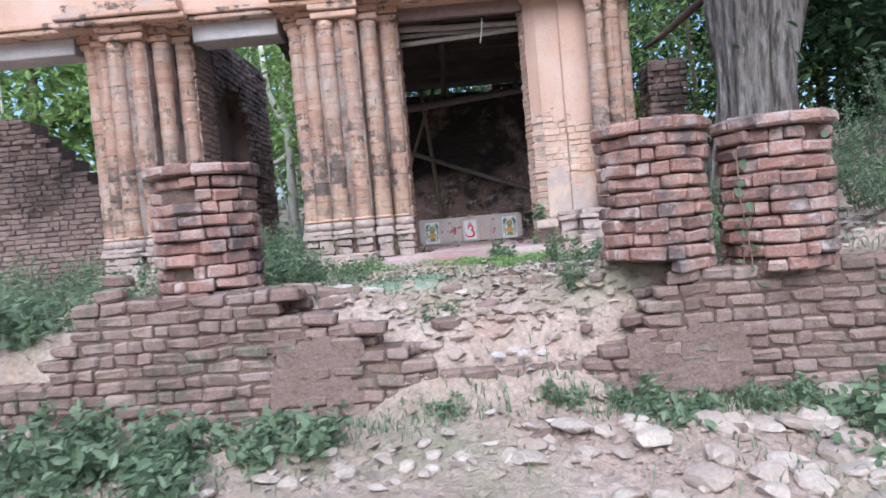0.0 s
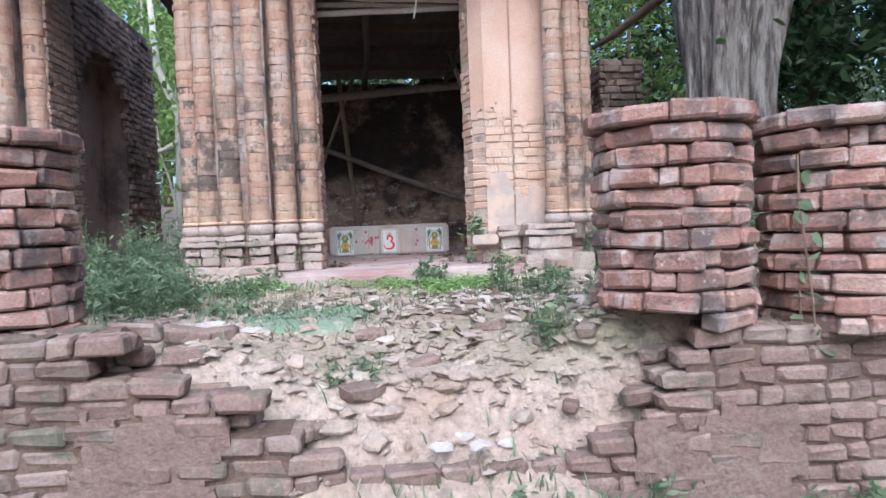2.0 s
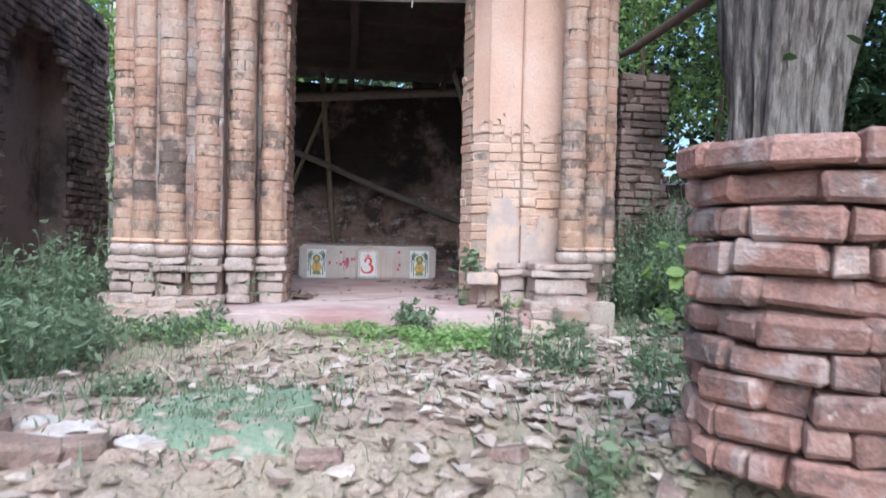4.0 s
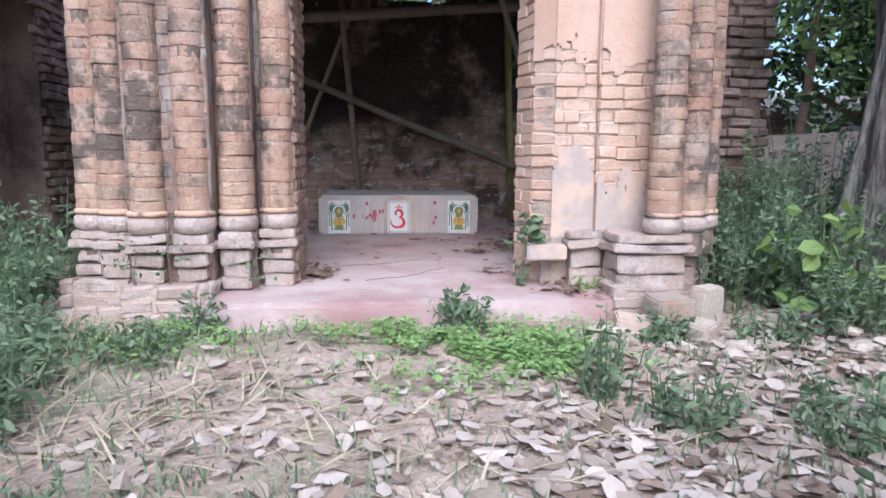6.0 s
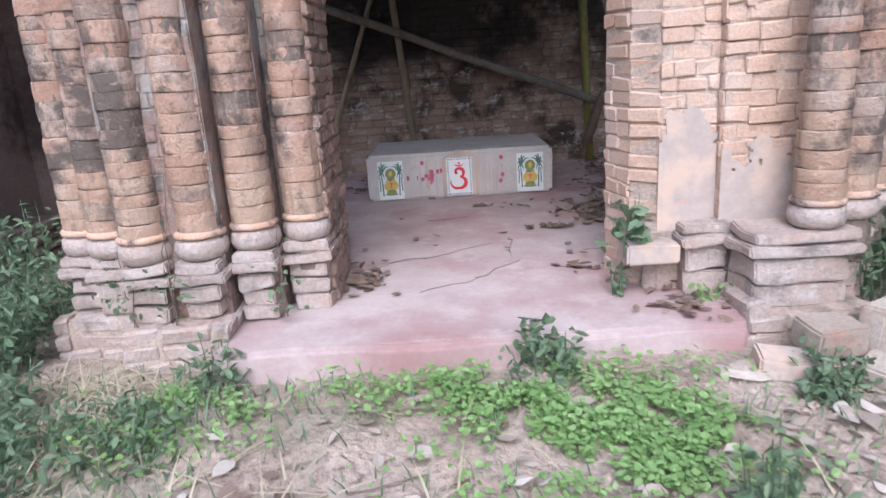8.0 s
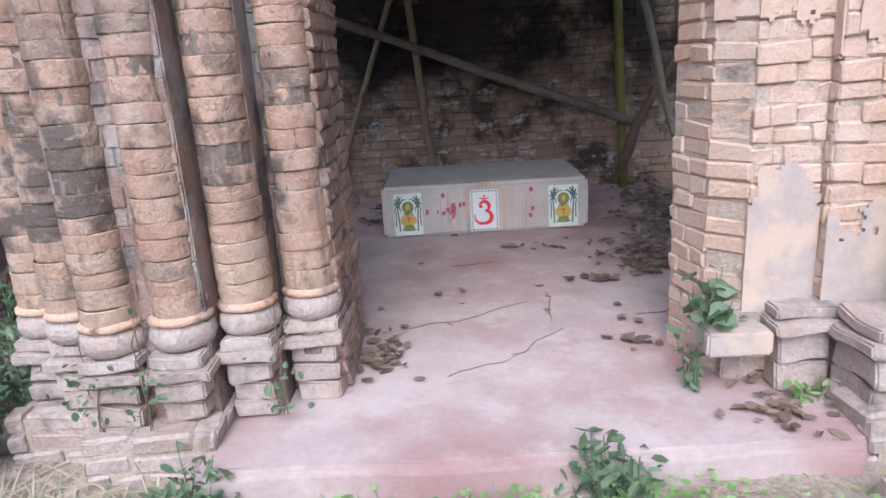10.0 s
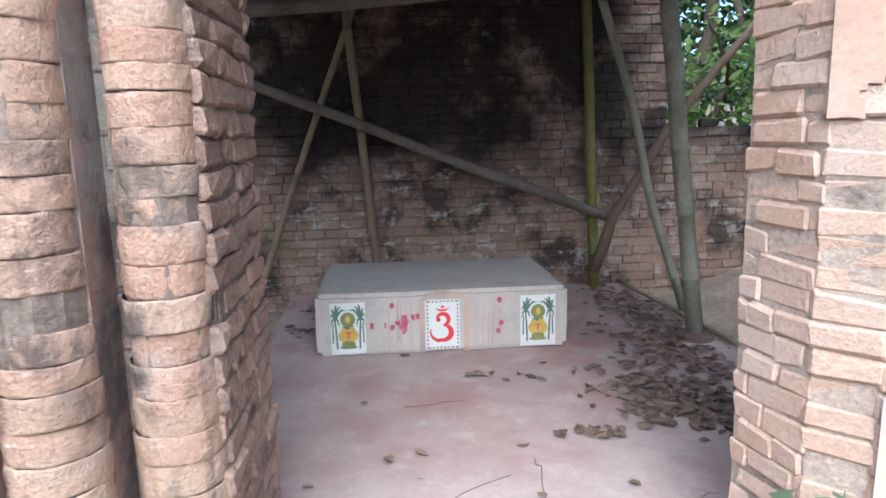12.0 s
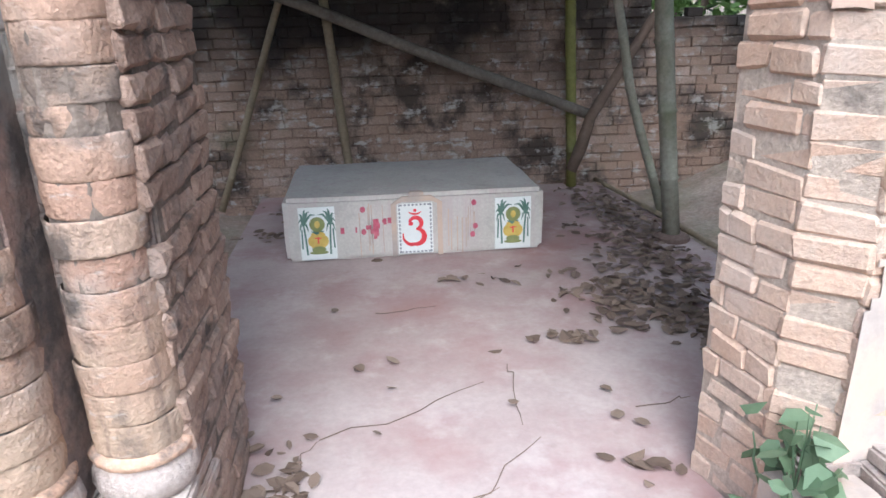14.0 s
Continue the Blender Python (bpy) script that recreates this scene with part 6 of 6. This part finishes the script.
def earth_clods():
    """Lumps of packed earth on the slope of the breach."""
    rnd = random.Random(75)
    for cx, cy, sx, sy, n, a, b in ((-0.9, 4.45, 0.45, 0.18, 60, 0.05, 0.16), (-0.2, 4.35, 0.3, 0.16, 40, 0.05, 0.15), (-1.5, 4.7, 0.35, 0.2, 30, 0.05, 0.18), (-0.5, 5.0, 0.5, 0.2, 20, 0.05, 0.14)):
        for i in range(n):
            x, y, s = rnd.gauss(cx, sx), rnd.gauss(cy, sy), rnd.uniform(a, b)
            if y < 4.15 or (x < -2.0 and y < 5.0) or (x > 0.05 and y < 4.7):
                continue
            ob = new("clod", rnd.choice(CLODS))
            ob.matrix_basis = Matrix.Translation((x, y, ground_z(x, y) - s * 0.04)) @ pose(0, 0, 0, rnd.uniform(-12, 12), rnd.uniform(-12, 12), rnd.uniform(0, 360)) @ Matrix.Diagonal((s * rnd.uniform(0.9, 1.5), s, s, 1))
            tagged(ob, "lump of packed pinkish earth in the breach", "clod", "earth clods in the breach")


earth_clods()


def broken_bricks():
    rnd = random.Random(72)
    for i, (x, y, s, rz) in enumerate(((-1.85, 4.35, 1.0, 8), (-1.6, 4.25, 1.0, -6), (-1.3, 4.2, 0.9, 12), (-1.05, 4.3, 1.0, 30), (-1.95, 4.75, 1.2, 20), (-1.0, 4.75, 0.8, -15), (0.05, 4.05, 0.8, 40), (0.15, 4.3, 0.9, -20),
                                       (-0.1, 4.15, 0.7, 70), (-0.75, 4.45, 0.8, 25), (-0.35, 4.7, 0.7, -40), (-1.8, 4.8, 1.0, 5), (-2.2, 5.0, 1.0, -30), (0.25, 4.05, 1.0, 12), (-0.55, 3.4, 0.8, 50), (0.5, 3.3, 0.8, -30), (0.2, 4.12, 1.0, 15), (0.35, 3.98, 1.0, -8), (0.02, 4.22, 0.8, 60), (0.32, 4.15, 0.9, 35), (0.08, 3.93, 1.0, 5))):
        ob = new("brick", B_WALL[i % 7])
        ob.matrix_basis = Matrix.Translation((x, y, ground_z(x, y) + 0.012)) @ pose(0, 0, 0, rnd.uniform(-12, 12), rnd.uniform(-12, 12), rz) @ Matrix.Diagonal((s, s, s, 1))
        tagged(ob, "broken old brick half sunk in earth", "brick", "loose bricks")


broken_bricks()


def slabs_by_pier():
    """Fallen pale stones at the corner of the plastered pier."""
    for i, (x, y, z, l, w, h, rz) in enumerate(((0.72, 7.6, 1.66, 0.34, 0.16, 0.09, -8), (0.92, 7.68, 1.74, 0.26, 0.2, 0.14, 10), (1.2, 7.75, 1.72, 0.22, 0.12, 0.28, 30), (1.05, 7.5, 1.64, 0.2, 0.16, 0.1, 40))):
        bm = box_bm(-l / 2, l / 2, -w / 2, w / 2, -h / 2, h / 2, 0.012, 2, 0.015, i)
        ob = part("stone_block", bm, M_STONE if i else M_LIME)
        ob.matrix_basis = pose(x, y, z, 4, 6 - 3 * i, rz)
        tagged(ob, "fallen pale stone block at the pier corner", "stone block", "fallen blocks")


slabs_by_pier()


def pale_scraps():
    """Torn pale sheets and flat white chips on the ground."""
    rnd = random.Random(79)
    for x, y, s, z in ((-1.95, 4.85, 0.15, None), (-1.87, 4.95, 0.09, None), (-1.62, 4.86, 0.08, None), (-2.05, 5.1, 0.1, None), (-1.33, 4.2, 0.05, None), (-0.72, 4.02, 0.06, 1.235), (-0.55, 4.0, 0.055, 1.235), (-0.6, 4.12, 0.05, None), (-0.42, 4.06, 0.045, None)):
        bm = bmesh.new()
        n, rings = 9, []
        for k, (q, h) in enumerate(((1.0, 0.0), (0.92, 0.012), (0.4, 0.02))):
            rings.append([bm.verts.new((x + s * q * (1 + 0.35 * noise.noise(Vector((math.cos(a) * 2 + x * 9, math.sin(a) * 2, y)))) * math.cos(a),
                                        y + s * q * (0.7 + 0.3 * noise.noise(Vector((math.cos(a) * 3, math.sin(a) * 3, x * 5)))) * math.sin(a),
                                        (ground_z(x, y) if z is None else z) + h + rnd.uniform(-0.004, 0.016)))
                          for a in (2 * math.pi * i / n for i in range(n))])
        for a, b in zip(rings, rings[1:]):
            for i in range(n):
                bm.faces.new((a[i], a[(i + 1) % n], b[(i + 1) % n], b[i]))
        bm.faces.new(rings[-1])
        bm.faces.new(rings[0][::-1])
        tagged(part("pale_chip", bm, M_PALECHIP), "flat pale whitish chip lying on dry earth", "stone chip", "pale chips on the ground")


pale_scraps()


def twigs():
    rnd = random.Random(73)
    spots = [(-1.34, 8.87, -1.21, 9.17), (-1.2, 9.18, -0.48, 9.52), (-0.34, 9.66, -0.38, 9.16), (0.12, 9.22, 0.38, 9.26), (-0.95, 10.36, -0.6, 10.4), (-0.65, 8.76, -0.33, 9.07), (-0.98, 8.55, -0.55, 8.8)]
    for i, (x0, y0, x1, y1) in enumerate(spots):
        pts = wander((x0, y0, FLOOR + 0.006), (x1, y1, FLOOR + 0.008), 6, 0.12, 80 + i)
        pts = [Vector((p.x, p.y, FLOOR + 0.006)) for p in pts]
        vs, fs = tube(pts, [0.0024, 0.0022, 0.0022, 0.002, 0.0018, 0.0015, 0.0012], 5)
        tagged(solid("twig", vs, fs, M_TWIG), "thin brown twig lying on the cement floor", "twig", "twigs on the floor")
    for i in range(14):
        x, y = rnd.uniform(-1.6, 1.8), rnd.uniform(4.6, 7.5)
        a = rnd.uniform(0, 3.1)
        L = rnd.uniform(0.12, 0.4)
        pts = []
        for k in range(5):
            px, py = x + math.cos(a) * L * k / 4, y + math.sin(a) * L * k / 4
            pts.append((px, py, ground_z(px, py) + 0.012))
        vs, fs = tube(pts, [0.004] * 5, 5)
        tagged(solid("twig", vs, fs, M_TWIG), "thin brown twig lying on dry earth", "twig", "twigs on the ground")


twigs()


def rubble():
    """Small clods, chips and pebbles, too many to count."""
    r = np.random.default_rng(77)
    spots = ((-0.6, 4.3, 0.6, 0.3, 500), (-1.5, 4.8, 0.6, 0.35, 500), (0.1, 4.7, 0.5, 0.35, 500), (-0.4, 3.2, 1.2, 0.45, 1300), (0.9, 3.0, 0.7, 0.5, 700), (-0.6, 5.6, 1.2, 0.6, 700), (1.2, 6.2, 0.8, 0.9, 700), (2.6, 5.6, 0.5, 0.8, 600), (-0.8, 6.6, 1.0, 0.5, 400), (0.9, 7.5, 0.4, 0.15, 160), (0.25, 4.15, 0.22, 0.14, 420), (0.1, 4.05, 0.15, 0.06, 160))
    P = np.concatenate([r.normal(size=(n, 2)) * (sx, sy) + (cx, cy) for cx, cy, sx, sy, n in spots])
    P = P[(P[:, 1] < 7.82) & ((P[:, 1] < 3.88) | (P[:, 1] > 4.0))]
    Z = ground_many(P[:, 0], P[:, 1])
    t = np.array([(1, 0, 0), (-0.5, 0.87, 0), (-0.5, -0.87, 0), (0, 0, 0.8), (0.6, 0.7, 0.35), (0.5, -0.6, 0.45)])
    F0 = np.array([(0, 4, 3), (4, 1, 3), (1, 2, 3), (2, 5, 3), (5, 0, 3), (0, 1, 4), (0, 5, 2)])
    n = len(P)
    s = 0.009 + 0.036 * r.random(n) ** 2.2
    a = r.uniform(0, 6.28, n)
    V = t[None] * (1 + 0.3 * r.normal(size=(n, 6, 1))) * s[:, None, None] * np.array([1.2, 1, 0.75])
    x = V[..., 0] * np.cos(a)[:, None] - V[..., 1] * np.sin(a)[:, None]
    y = V[..., 0] * np.sin(a)[:, None] + V[..., 1] * np.cos(a)[:, None]
    V = np.stack([x + P[:, :1], y + P[:, 1:], V[..., 2] + Z[:, None] - 0.002], -1).reshape(-1, 3)
    F = (F0[None] + (np.arange(n) * 6)[:, None, None]).reshape(-1, 3)
    tagged(new("rubble", fast_mesh("rubble", V, F, M_DIRT)), "small brick chips, clods and pebbles on earth", "rubble", kind="stuff")


rubble()
